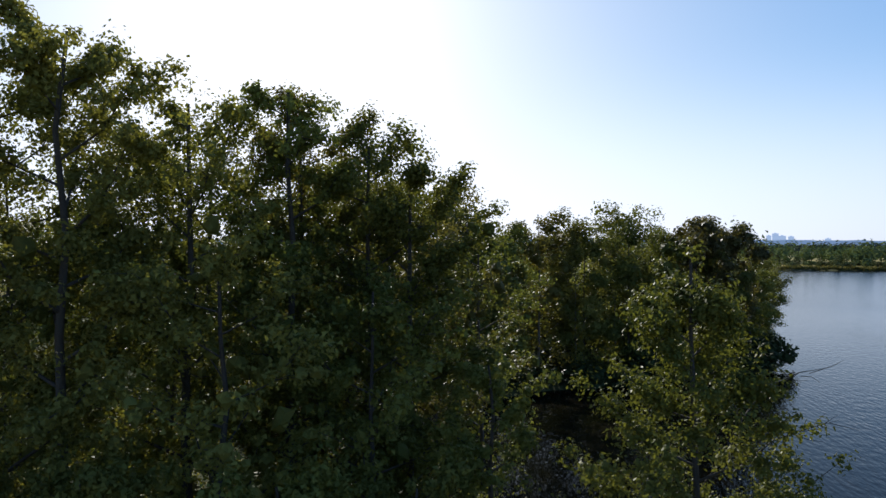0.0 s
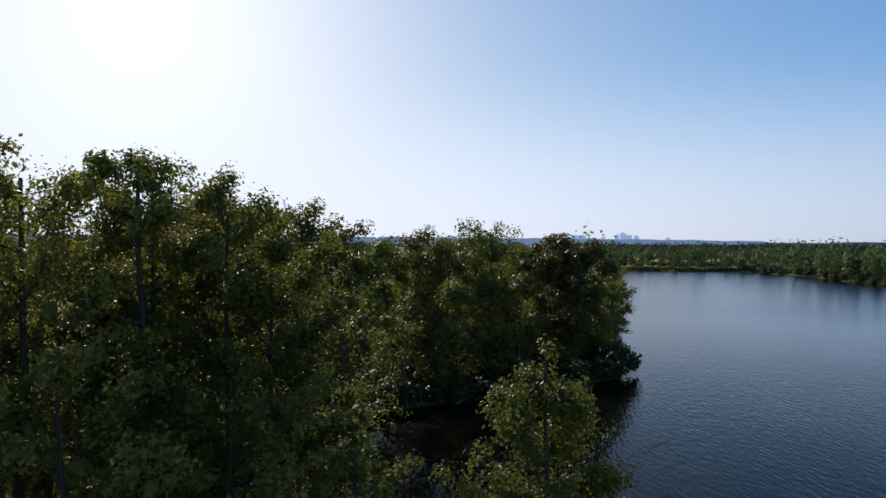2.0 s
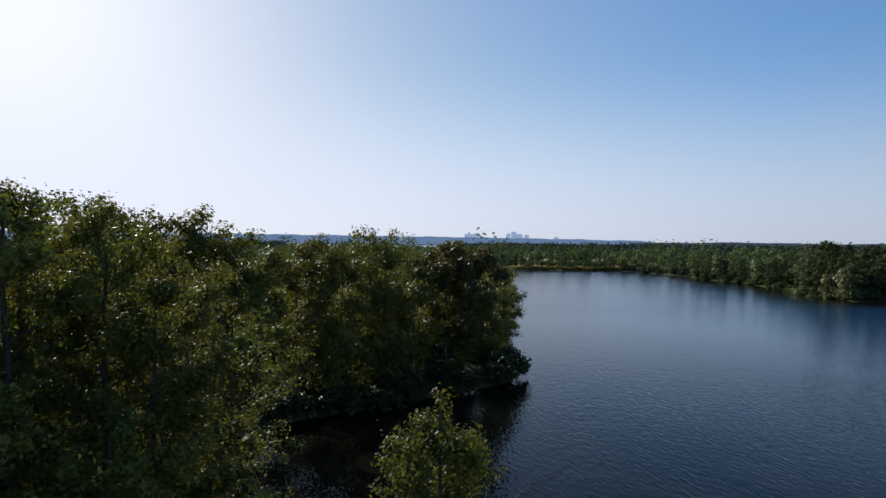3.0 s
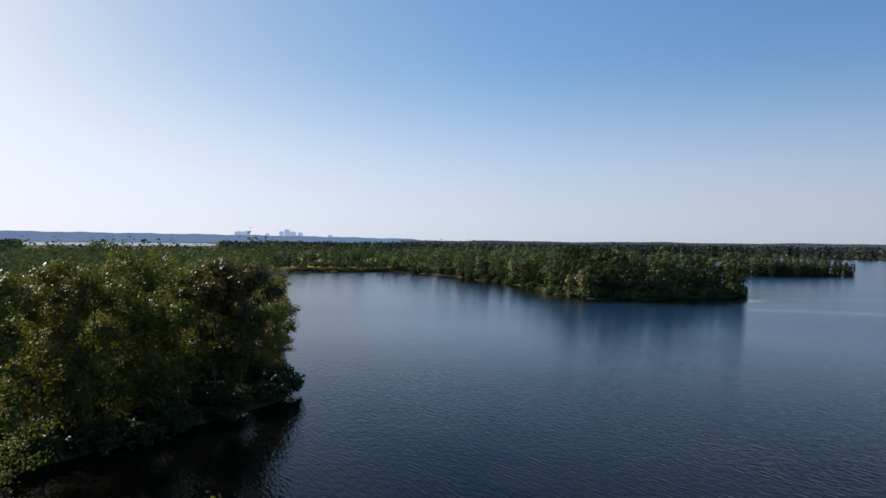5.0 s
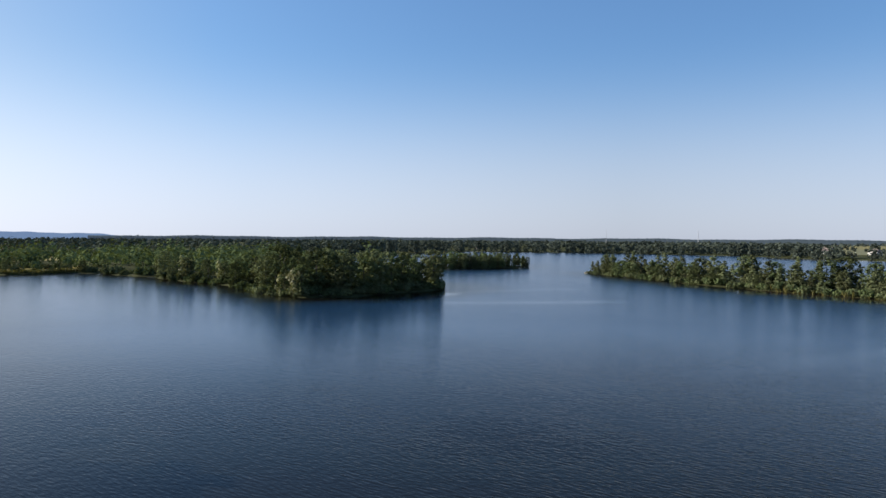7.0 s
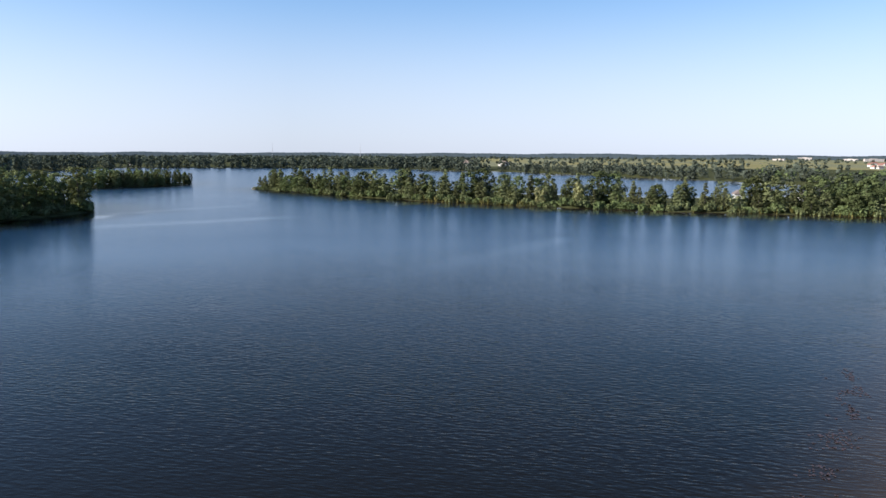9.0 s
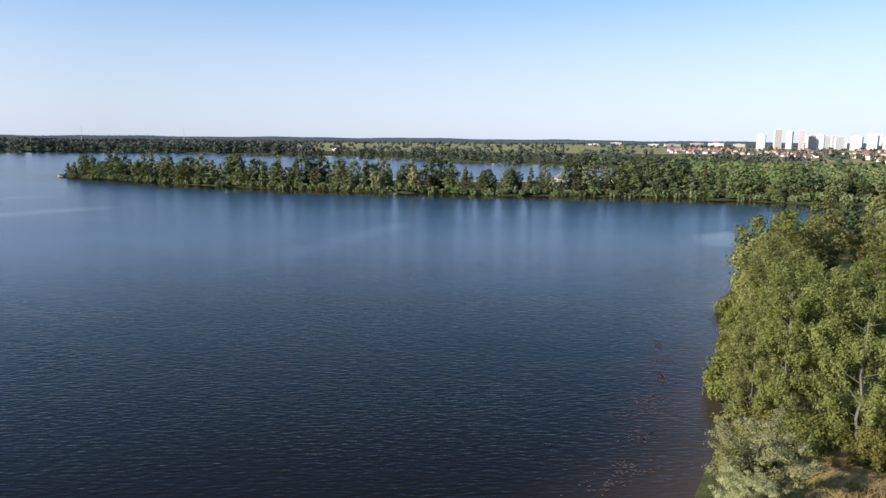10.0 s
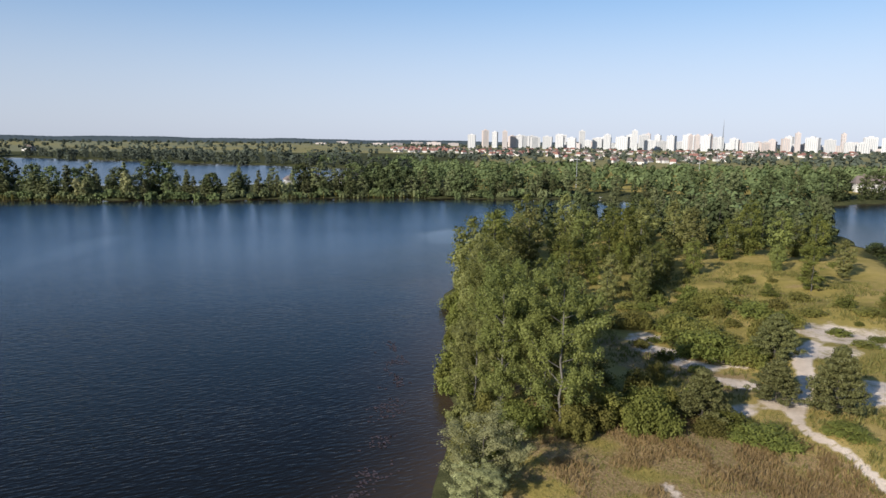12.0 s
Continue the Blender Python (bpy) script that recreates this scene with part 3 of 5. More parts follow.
def full_tree(name, label, height, radius, count, size, leaf, seed, group="", peak=0.4, lobes=27, low=0.03, bark=None, ruffle=0.16, crown=2.6, lump=1.45):
    """A tree that is in leaf down to the ground: small lobes over an egg-shaped crown with an uneven, broken outline."""
    rng = np.random.RandomState(seed)
    tree = thing(name, label, "tree", group)
    lines = [[((0, 0, -0.3), height * 0.012 + 0.04), ((0.1, 0.05, height * 0.5), height * 0.007 + 0.02), ((0, 0.1, height * 0.94), 0.02)]]
    parts = []
    bulge = [rng.uniform(0.72, 1.15) for _ in range(7)]
    for i in range(lobes):
        u = (i + 0.5) / lobes
        az = i * 2.39996 + rng.uniform(-0.35, 0.35)
        wide = (u / peak) ** 0.55 if u < peak else (1 - ((u - peak) / (1.03 - peak)) ** crown)
        wide *= bulge[int((az % 6.28) / 6.28 * 7) % 7] * rng.uniform(0.72, 1.05)
        at = np.array([math.cos(az) * radius * wide * 0.72, math.sin(az) * radius * wide * 0.72, height * (low + (0.95 - low) * u) + rng.normal() * 0.02 * height])
        parts.append((at, radius * rng.uniform(0.20, 0.36) * (1.1 - 0.45 * u) * lump))
        if i % 5 == 2:
            lines.append([((0, 0, at[2] * 0.75), height * 0.005), (at * [0.6, 0.6, 0.93], height * 0.003), (at, 0.015)])
    parts += [(np.array([rng.normal() * 0.08 * radius, rng.normal() * 0.08 * radius, height * (0.97 - 0.07 * s)]), radius * 0.16) for s in range(3)]
    part("trunk", mesh_np("trunk", *tubes(lines, 4), bark or BARK, True), tree)
    v, f = crown_cloud(parts, count, size, rng, ruffle=ruffle, hollow=2.6, up=0.3)
    v[:, 2] = np.maximum(v[:, 2], -0.1)
    part("crown", mesh_np("crown", v, f, leaf, True), tree)
    return tree


def shrub(name, label, height, radius, count, size, leaf, seed, group="", squat=0.75, category="bush", core=0.0):
    """A bush: stems that fan out of one root, with leaves down to the ground."""
    rng = np.random.RandomState(seed)
    bush = thing(name, label, category, group)
    lines, lobes = [], []
    for i in range(13):
        az, out = i * 2.4 + rng.uniform(-0.3, 0.3), math.sqrt((i + 0.5) / 13)
        h = height * (1 - 0.55 * out ** 2) * rng.uniform(0.7, 1.0)
        e = np.array([math.cos(az) * radius * out * 0.8, math.sin(az) * radius * out * 0.8, h * squat])
        lines.append([((0, 0, -0.1), 0.05), (e * [0.5, 0.5, 0.6], 0.035), (e, 0.01)])
        rr = radius * rng.uniform(0.25, 0.42)
        lobes += [(e, min(rr, height * 0.3)), (e * [0.95, 0.95, 0.45], min(rr, height * 0.28))]
    part("stem", mesh_np("stem", *tubes(lines, 3), BARK, True), bush)
    v, f = crown_cloud(lobes, count, size, rng, ruffle=0.38, hollow=2.0, core=core)
    v[:, 2] = np.maximum(v[:, 2], 0.02)
    part("crown", mesh_np("crown", v, f, leaf, True), bush)
    return bush


def pine(name, label, height, radius, count, size, seed, group=""):
    """A bushy young pine: whorls of boughs, longest near the ground, needles in brushes along them."""
    rng = np.random.RandomState(seed)
    tree = thing(name, label, "pine tree", group)
    lines = [[((0, 0, -0.1), 0.10), ((0.05, 0, height * 0.5), 0.06), ((0, 0.04, height * 0.97), 0.012)]]
    lobes = []
    for w in range(8):
        k = w / 7
        h = height * (0.10 + 0.80 * k)
        for b in range(7):
            az = b * 6.283 / 7 + w * 0.5 + rng.uniform(-0.25, 0.25)
            reach = radius * (1.02 - 0.85 * k ** 1.3) * rng.uniform(0.75, 1.1)
            e = np.array([math.cos(az) * reach, math.sin(az) * reach, h + reach * 0.28])
            lines.append([((0, 0, h), 0.03), (e * [0.5, 0.5, 1] - [0, 0, 0.05], 0.02), (e, 0.006)])
            for q in (0.45, 0.75, 1.0):
                lobes.append((np.array([0, 0, h]) * (1 - q) + e * q, radius * 0.16 * rng.uniform(0.8, 1.25)))
    lobes.append((np.array([0, 0, height * 0.96]), radius * 0.14))
    part("trunk", mesh_np("trunk", *tubes(lines, 5), BARK, True), tree)
    v, f = crown_cloud(lobes, count, size, rng, up=0.1)
    v[:, 2] = np.maximum(v[:, 2], 0.02)
    part("crown", mesh_np("crown", v, f, LEAF_PINE), tree)
    return tree


def stand(ob, x, y, turn=0.0, s=1.0, sz=None, sink=0.05):
    """Puts a thing on the ground."""
    ob.matrix_basis = Matrix.LocRotScale((x, y, gz(x, y) - sink), Euler((0, 0, turn)), (s, s, sz or s))
    return ob


def spread_points(ring, gap, seed, inner=0.0, limit=400, keep=None):
    """Uneven points inside an outline, no two nearer than about gap."""
    rng = np.random.RandomState(seed)
    xs, ys = [p[0] for p in ring], [p[1] for p in ring]
    cand = rng.uniform((min(xs), min(ys)), (max(xs), max(ys)), (6000, 2))
    ok = (edge_distance(cand[:, 0], cand[:, 1], ring) > 0) & (land(cand[:, 0], cand[:, 1]) > inner)
    out = []
    for x, y in cand[ok]:
        if all((x - a) ** 2 + (y - b) ** 2 > gap * gap for a, b in out) and (keep is None or keep(x, y)):
            out.append((x, y))
            if len(out) >= limit:
                break
    return out


def along(line, step, seed, jitter):
    """Uneven points along a line."""
    rng = np.random.RandomState(seed)
    out = []
    for (ax, ay), (bx, by) in zip(line, line[1:]):
        n = max(1, int(math.hypot(bx - ax, by - ay) / step))
        for i in range(n):
            k = (i + rng.uniform(0.1, 0.9)) / n
            out.append((ax + (bx - ax) * k + rng.normal() * jitter, ay + (by - ay) * k + rng.normal() * jitter))
    return out


def place(model, x, y, turn, sx, sz, used):
    """The model itself at its first place, and copies of it at all others."""
    m = Matrix.LocRotScale((x, y, gz(x, y) - 0.05), Euler((0, 0, turn)), (sx, sx, sz))
    if model.name not in used:
        used.add(model.name)
        model.matrix_basis = m
        return model
    return copy_thing(model, m @ Matrix.Diagonal((1 / model.scale.x, 1 / model.scale.y, 1 / model.scale.z, 1)))


def plant(models, places, seed, low, high, used, wide=(0.85, 1.2)):
    """Copies of the models, by chance, scaled to a span of heights."""
    rng = np.random.RandomState(seed)
    for x, y in places:
        model, h0 = models[rng.randint(len(models))]
        s = rng.uniform(low, high) / h0
        place(model, x, y, rng.uniform(0, 6.28), s * rng.uniform(*wide), s, used)


USED = set()

# ---- the wood beside the camera ----
HERO = [
    # x, y, height, radius, low, leaves, leaf, seed, limbs
    (-8.4, 15.2, 19.1, 2.3, 0.14, 44000, LEAF_OLIVE, 11, 26),
    (-4.6, 22.0, 18.8, 2.7, 0.20, 36000, LEAF_OLIVE, 12, 26),
    (-2.2, 20.6, 17.4, 3.0, 0.18, 30000, LEAF_GREEN, 13, 24),
    (-1.0, 19.8, 16.4, 2.2, 0.15, 25000, LEAF_GREEN, 14, 22),
    (-9.6, 24.5, 17.4, 4.4, 0.20, 14000, LEAF_OLIVE, 15, 20),
    (-11.2, 17.0, 17.9, 3.6, 0.15, 32000, LEAF_GREEN, 16, 24),
    (-5.0, 15.6, 13.4, 2.8, 0.12, 13000, LEAF_OLIVE, 17, 20),
    (-1.8, 17.2, 12.8, 2.6, 0.10, 13000, LEAF_GREEN, 18, 20),
    (-6.2, 29.0, 16.6, 4.4, 0.15, 9000, LEAF_GREEN, 19, 18),
    (-0.3, 28.2, 17.0, 3.4, 0.15, 11000, LEAF_OLIVE, 20, 18),
    (-2.0, 25.4, 17.1, 2.8, 0.15, 11000, LEAF_OLIVE, 24, 18),
    (1.6, 30.2, 15.2, 3.0, 0.15, 8000, LEAF_GREEN, 25, 16),
    (-4.3, 19.4, 18.9, 2.3, 0.20, 14000, LEAF_GREEN, 26, 18),
    (-6.6, 17.8, 17.9, 2.5, 0.20, 17000, LEAF_OLIVE, 27, 22),
    (-3.6, 25.8, 17.6, 3.2, 0.15, 11000, LEAF_GREEN, 22, 20),
    (-13.6, 21.5, 17.0, 4.2, 0.15, 15000, LEAF_GREEN, 23, 20),
    (-6.9, 20.6, 17.4, 3.4, 0.15, 26000, LEAF_GREEN, 21, 20),
]
for x, y, h, r, low, n, leaf, seed, limbs in HERO:
    tint = "yellowish olive" if leaf is LEAF_OLIVE else "dark green"
    stand(broadleaf("tree", f"tall shore poplar with {tint} leaves against the light", "tree", h, r, low, int(n * 1.05), 0.080 if n > 20000 else 0.098, leaf, BARK, seed, limbs, lobe=0.20, skirt=24, span=0.80, twigs=5, fine=True, hollow=1.8, sides=5 if n > 20000 else 4, core=0.45, corners=4 if n > 20000 else 3,
                    peak=0.6, group="trees of the near wood"), x, y, seed * 1.7)
for x, y, h, r, seed in [(1.2, 17.2, 11.0, 1.6, 31), (-6.8, 12.8, 9.6, 2.2, 32), (-3.2, 13.3, 9.0, 2.0, 33), (-0.6, 14.4, 8.6, 1.6, 34), (-10.5, 12.6, 10.5, 2.2, 35)]:
    stand(broadleaf("young_tree", "slim young tree with sparse yellow-green leaves below the poplars", "tree", h, r, 0.10, 10500, 0.095, LEAF_BUSH, BARK, seed, 16, lobe=0.2, twigs=4, fine=True, hollow=1.8, sides=4,
                    group="young trees of the near wood"), x, y, seed)
sapling = stand(broadleaf("shore_tree", "bright green young poplar leaning over the water, with a bare branch", "tree", 13.9, 4.0, 0.20, 38000, 0.070, LEAF_BUSH, BARK, 41, 30,
                          lobe=0.13, corners=4, peak=0.06, top=0.98, skirt=8, span=0.5, twigs=5, taper=1.35, slim=0.12, tips=0.06, fine=True, hollow=1.8, sides=5, core=0.3), 5.3, 14.5, 0.6)
twig_rng = np.random.RandomState(5)
lines = []
for bough in ([((1.0, 0.1, 10.0), 0.022), ((1.8, 0.7, 10.6), 0.018), ((2.9, 1.4, 10.8), 0.012), ((3.7, 1.7, 10.85), 0.004)],
              [((0.9, 0.2, 8.9), 0.022), ((1.9, 0.5, 9.5), 0.018), ((2.9, 0.8, 9.7), 0.012), ((3.6, 1.0, 9.8), 0.004)]):
    lines.append(bough)
    for i in range(7):
        b = np.array(bough[1][0]) * (1 - i / 7) + np.array(bough[3][0]) * (i / 7)
        e = b + [twig_rng.uniform(0.2, 0.6), twig_rng.uniform(-0.3, 0.4), twig_rng.uniform(-0.2, 0.35)]
        lines.append([(b, 0.010), ((b + e) / 2 + twig_rng.normal(size=3) * 0.03, 0.007), (e, 0.003)])
bare = part("bare_branch", mesh_np("bare_branch", *tubes(lines, 5), BARK, True), sapling, "bare grey branch without leaves")
bare.matrix_basis = Matrix.Rotation(-0.6, 4, "Z")

# ---- models of trees, by how near the camera they are seen ----
MID = [(broadleaf("tree", "rounded broadleaf tree at the lake shore with dense green leaves", "tree", 14, 3.9, 0.12, 8300, 0.20, LEAF_GREEN, BARK, 51, 12, sides=3, twigs=4, skirt=6, lobe=0.31, group="shore trees", ruffle=0.30, hollow=3.0, core=0.6), 14),
       (broadleaf("tree", "broad olive-green poplar at the lake shore", "tree", 14, 3.5, 0.15, 8100, 0.20, LEAF_OLIVE, BARK_PALE, 52, 12, sides=3, twigs=4, skirt=6, lobe=0.31, group="shore trees", ruffle=0.30, hollow=3.0, core=0.6), 14),
       (broadleaf("tree", "slender broadleaf tree at the lake shore with fresh green leaves", "tree", 14, 3.0, 0.12, 8000, 0.20, LEAF_BUSH, BARK_PALE, 53, 12, sides=3, twigs=4, skirt=6, lobe=0.31, group="shore trees", ruffle=0.30, hollow=3.0, core=0.6), 14)]
FRONT = [(broadleaf("tree", "olive-green poplar with fine leaves on the near shore", "tree", 12, 3.4, 0.10, 29000, 0.112, LEAF_OLIVE_LIT, BARK_PALE, 56, 22, lobe=0.15, skirt=7, twigs=4, fine=True, hollow=3.0, sides=4, tall=1.5, group="trees of the near shore"), 12),
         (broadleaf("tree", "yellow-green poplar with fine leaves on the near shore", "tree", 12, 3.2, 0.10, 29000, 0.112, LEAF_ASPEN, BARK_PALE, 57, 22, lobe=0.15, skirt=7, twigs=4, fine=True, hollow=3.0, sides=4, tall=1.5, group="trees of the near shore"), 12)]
RUSTY = [(broadleaf("tree", "tree with brownish thinning leaves on the headland", "tree", 14, 3.6, 0.2, 7000, 0.28, LEAF_RUST, BARK, 54, 12, group="shore trees", ruffle=0.30, hollow=3.0, core=0.6), 14)]
SILVER = [(broadleaf("willow_tree", "silver-grey willow at the lake shore", "tree", 10, 3.6, 0.06, 26000, 0.11, LEAF_SILVER, BARK, 55, 20, lobe=0.24, skirt=9, hollow=2.0, group="willows"), 10)]
POINT, SHORE = "trees of the point", "trees of the far shore"
LIGHT = [(full_tree("tree", "dense dark green tree of the wooded point", 12, 3.9, 3000, 0.335, LEAF_GREEN, 61, POINT, 0.55, crown=3.8), 12),
         (full_tree("tree", "olive-green tree of the wooded point", 12, 3.3, 2900, 0.335, LEAF_OLIVE_LIT, 62, POINT, 0.45, bark=BARK_PALE, crown=3.2), 12),
         (full_tree("tree", "fresh green tree of the wooded point", 12, 3.7, 3000, 0.335, LEAF_ASPEN, 63, POINT, 0.6, crown=4.0), 12)]
FAR = [(full_tree("tree", "dark green tree on the far shore", 13, 3.9, 1900, 0.46, LEAF_SHORE, 71, SHORE, 0.55, crown=4.0), 13),
       (full_tree("tree", "olive-green tree on the far shore", 13, 3.5, 1900, 0.46, LEAF_SHORE_OLIVE, 72, SHORE, 0.62, crown=3.6), 13),
       (full_tree("tree", "slim poplar on the far shore", 13, 2.4, 1500, 0.43, LEAF_SHORE, 73, SHORE, 0.32), 13)]
SMALL = [(full_tree("tree", "green tree on the small islet", 12, 3.8, 640, 0.80, LEAF_SHORE, 76, SHORE, 0.42, 22), 12),
         (full_tree("tree", "slim olive tree on the small islet", 12, 2.9, 600, 0.76, LEAF_SHORE_OLIVE, 77, SHORE, 0.35, 22), 12)]
DISTANT = [(broadleaf("tree", "distant tree on the bank of the second lake", "tree", 12, 4.2, 0.05, 150, 1.5, LEAF_WOOD_HAZED, BARK, 75, 5, lobe=0.42, sides=3, twigs=0, skirt=5, group="trees of the far shore", ruffle=0.16, hollow=1.9), 12)]
FAR_SILVER = [(broadleaf("willow_tree", "grey-green willow on the far shore", "tree", 9, 3.8, 0.05, 1500, 0.52, LEAF_SILVER, BARK, 74, 7, sides=3, twigs=1, skirt=6, lobe=0.4, group="trees of the far shore", ruffle=0.16, hollow=1.9), 9)]
# bushes of the shadowed waterline, with the shade painted in their leaf colour
BUSH = [(shrub("bush", "low green bush at the water's edge, shade painted into its leaves", 4, 2.6, 820, 0.36, LEAF_BUSH_SHADED, 81, "shore bushes", core=0.6), 4),
        (shrub("bush", "low dense bush at the water's edge, leaves darkened as shade", 4, 2.4, 800, 0.36, LEAF_BUSH_SHADED, 82, "shore bushes", core=0.6), 4)]
NEAR_BUSH = [(shrub("bush", "leafy dark green bush under the near shore trees", 4, 2.6, 6500, 0.15, LEAF_GREEN, 86, "shore bushes", core=0.6), 4),
             (shrub("bush", "leafy olive bush under the near shore trees", 4, 2.4, 6500, 0.15, LEAF_OLIVE, 87, "shore bushes", core=0.6), 4)]
LOW_BUSH = [(shrub("bush", "leafy green bush at the water's edge of the point", 4, 2.6, 2400, 0.22, LEAF_BUSH, 96, "shore bushes", core=0.5), 4),
            (shrub("bush", "leafy olive bush at the water's edge of the point", 4, 2.4, 2400, 0.22, LEAF_OLIVE_LIT, 97, "shore bushes", core=0.5), 4)]
SPIT = "trees of the spit"
WILLOWS = [(full_tree("willow_tree", "broad green willow with leaves down to the water of the spit", 11, 4.0, 1450, 0.50, LEAF_SHORE, 88, SPIT, 0.5, crown=3.6), 11),
           (full_tree("willow_tree", "broad olive willow with leaves down to the water of the spit", 11, 3.5, 1450, 0.50, LEAF_SHORE_OLIVE, 89, SPIT, 0.45, crown=3.2), 11),
           (full_tree("poplar_tree", "slim grey-green poplar among the willows of the spit", 12, 2.2, 1150, 0.47, LEAF_SHORE_OLIVE, 90, SPIT, 0.3, crown=1.5), 12)]
FAR_BUSH = [(shrub("bush", "low bush on the far shore", 4, 3.0, 340, 0.64, LEAF_SHORE_OLIVE, 84, "bushes of the far shore"), 4),
            (shrub("bush", "low dark bush on the far shore", 4, 2.8, 340, 0.64, LEAF_SHORE, 85, "bushes of the far shore"), 4)]



def plant_mass(name, label, models, places, seed, low, high, wide=(0.95, 1.25)):
    """Trees too many to tell apart, joined into one: trunks and leaves."""
    rng = np.random.RandomState(seed)
    crowns = {}
    for x, y in places:
        model, h0 = models[rng.randint(len(models))]
        s = rng.uniform(low, high) / h0
        w, a = s * rng.uniform(*wide), rng.uniform(0, 6.28)
        for ob in model.children:
            me = ob.data
            v = np.empty(len(me.vertices) * 3, np.float32)
            me.vertices.foreach_get("co", v)
            f = np.empty(len(me.loops), np.int32)
            me.loops.foreach_get("vertex_index", f)
            v = v.reshape(-1, 3)
            v = np.column_stack([(v[:, 0] * math.cos(a) - v[:, 1] * math.sin(a)) * w + x, (v[:, 0] * math.sin(a) + v[:, 1] * math.cos(a)) * w + y, v[:, 2] * s + gz(x, y) - 0.05])
            box = crowns.setdefault(me.materials[0], [[], [], 0])
            box[0].append(v)
            box[1].append(f.reshape(-1, len(me.polygons[0].vertices)) + box[2])
            box[2] += len(v)
    base = tagged(new(name), label, "woods", kind="stuff")
    for mat, (vs, fs, _) in crowns.items():
        part("trunks" if mat in (BARK, BARK_PALE) else "crowns", mesh_np("crowns", np.concatenate(vs), np.concatenate(fs), mat, True), base)


# ---- the headland across the cove ----
for x, y, h in [(-9.0, 67.0, 20.2), (-5.5, 69.0, 19.9), (-2.0, 71.0, 19.6), (2.3, 68.0, 18.8), (10.2, 73.5, 17.4), (21.2, 79.0, 18.6), (15.5, 76, 16.8), (5.5, 70, 16.5), (26, 82, 16.2)]:
    m, h0 = MID[int(x) % 3]
    place(m, x, y, x, h / h0 * 1.05, h / h0, USED)
for x, y, h in [(30.0, 81.5, 16.8), (35.0, 86.0, 16.4)]:
    place(RUSTY[0][0], x, y, y, h / 14 * 1.05, h / 14, USED)
HEADLAND = [(-26, 48), (-16, 52), (-9, 61), (6, 66), (22, 69), (33, 77), (40, 84), (37, 96), (46, 110), (57, 134), (72, 165), (50, 170), (20, 130), (-10, 110), (-30, 90)]
head = spread_points(HEADLAND, 6.6, 2, 1.5, 44)
plant(MID, [p for p in head if p[1] < 86], 3, 10.5, 16.5, USED, (0.85, 1.15))
plant(LIGHT, [p for p in head if p[1] >= 86], 4, 11.0, 16.0, USED, (0.95, 1.25))
plant(MID, [(41, 92), (47, 105), (53, 117), (58, 128), (63, 139), (71, 155), (45, 98)], 13, 10.5, 13.0, USED, (1.1, 1.4))
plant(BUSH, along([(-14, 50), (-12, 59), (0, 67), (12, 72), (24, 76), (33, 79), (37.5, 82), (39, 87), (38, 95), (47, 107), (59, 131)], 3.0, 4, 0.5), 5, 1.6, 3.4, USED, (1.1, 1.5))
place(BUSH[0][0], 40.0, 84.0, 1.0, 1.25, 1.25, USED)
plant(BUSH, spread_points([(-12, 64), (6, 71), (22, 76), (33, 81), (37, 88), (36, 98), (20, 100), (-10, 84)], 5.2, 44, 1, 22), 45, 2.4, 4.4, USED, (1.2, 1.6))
BACK_WOOD = [(-34, 14), (-16, 22), (-10, 30), (-8, 36), (-17, 46), (-28, 50), (-50, 40)]
plant(MID, spread_points(BACK_WOOD, 7.5, 6, 2, 9), 7, 13, 16.5, USED)
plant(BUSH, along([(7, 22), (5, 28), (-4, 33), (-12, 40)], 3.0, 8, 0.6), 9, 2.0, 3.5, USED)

# ---- the wooded point beyond the meadow ----
for x, y, w, h in [(34.4, -28.4, 0.78, 0.52), (32.2, -26.2, 0.5, 0.34)]:
    place(SILVER[0][0], x, y, x, w, h, USED)
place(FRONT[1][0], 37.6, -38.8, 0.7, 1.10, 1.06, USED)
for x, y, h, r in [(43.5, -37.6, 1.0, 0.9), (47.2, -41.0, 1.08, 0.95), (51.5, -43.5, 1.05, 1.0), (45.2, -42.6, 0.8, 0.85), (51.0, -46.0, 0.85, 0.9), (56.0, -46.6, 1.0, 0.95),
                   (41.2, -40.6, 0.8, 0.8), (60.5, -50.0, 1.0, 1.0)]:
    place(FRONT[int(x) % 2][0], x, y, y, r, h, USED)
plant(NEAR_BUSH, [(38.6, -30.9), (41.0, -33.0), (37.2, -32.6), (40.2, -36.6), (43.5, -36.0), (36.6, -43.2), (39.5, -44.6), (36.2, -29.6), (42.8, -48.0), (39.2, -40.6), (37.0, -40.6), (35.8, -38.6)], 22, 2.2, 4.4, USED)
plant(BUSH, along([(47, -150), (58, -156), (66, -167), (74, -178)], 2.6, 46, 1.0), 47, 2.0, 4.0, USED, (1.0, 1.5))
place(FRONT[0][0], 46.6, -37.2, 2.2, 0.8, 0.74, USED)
BAND_NEAR = [(57, -46), (63, -49.5), (80, -61.5), (95, -74), (98, -88), (86, -84), (74, -74), (64, -66), (56, -60), (50, -55)]
near_band = spread_points(BAND_NEAR, 5.6, 24, 2.0, 44)
# tall along the water, low in the shade behind
waterside = [p for p in near_band if land(*p) < 10]
plant(MID, [p for p in waterside if math.hypot(*p) < 88], 25, 9.0, 13.0, USED, (0.85, 1.1))
plant(LIGHT, [p for p in waterside if math.hypot(*p) >= 88], 36, 8.0, 13.0, USED, (0.95, 1.25))
plant(LIGHT, [p for p in near_band if land(*p) >= 10], 37, 3.5, 6.5, USED, (1.0, 1.35))
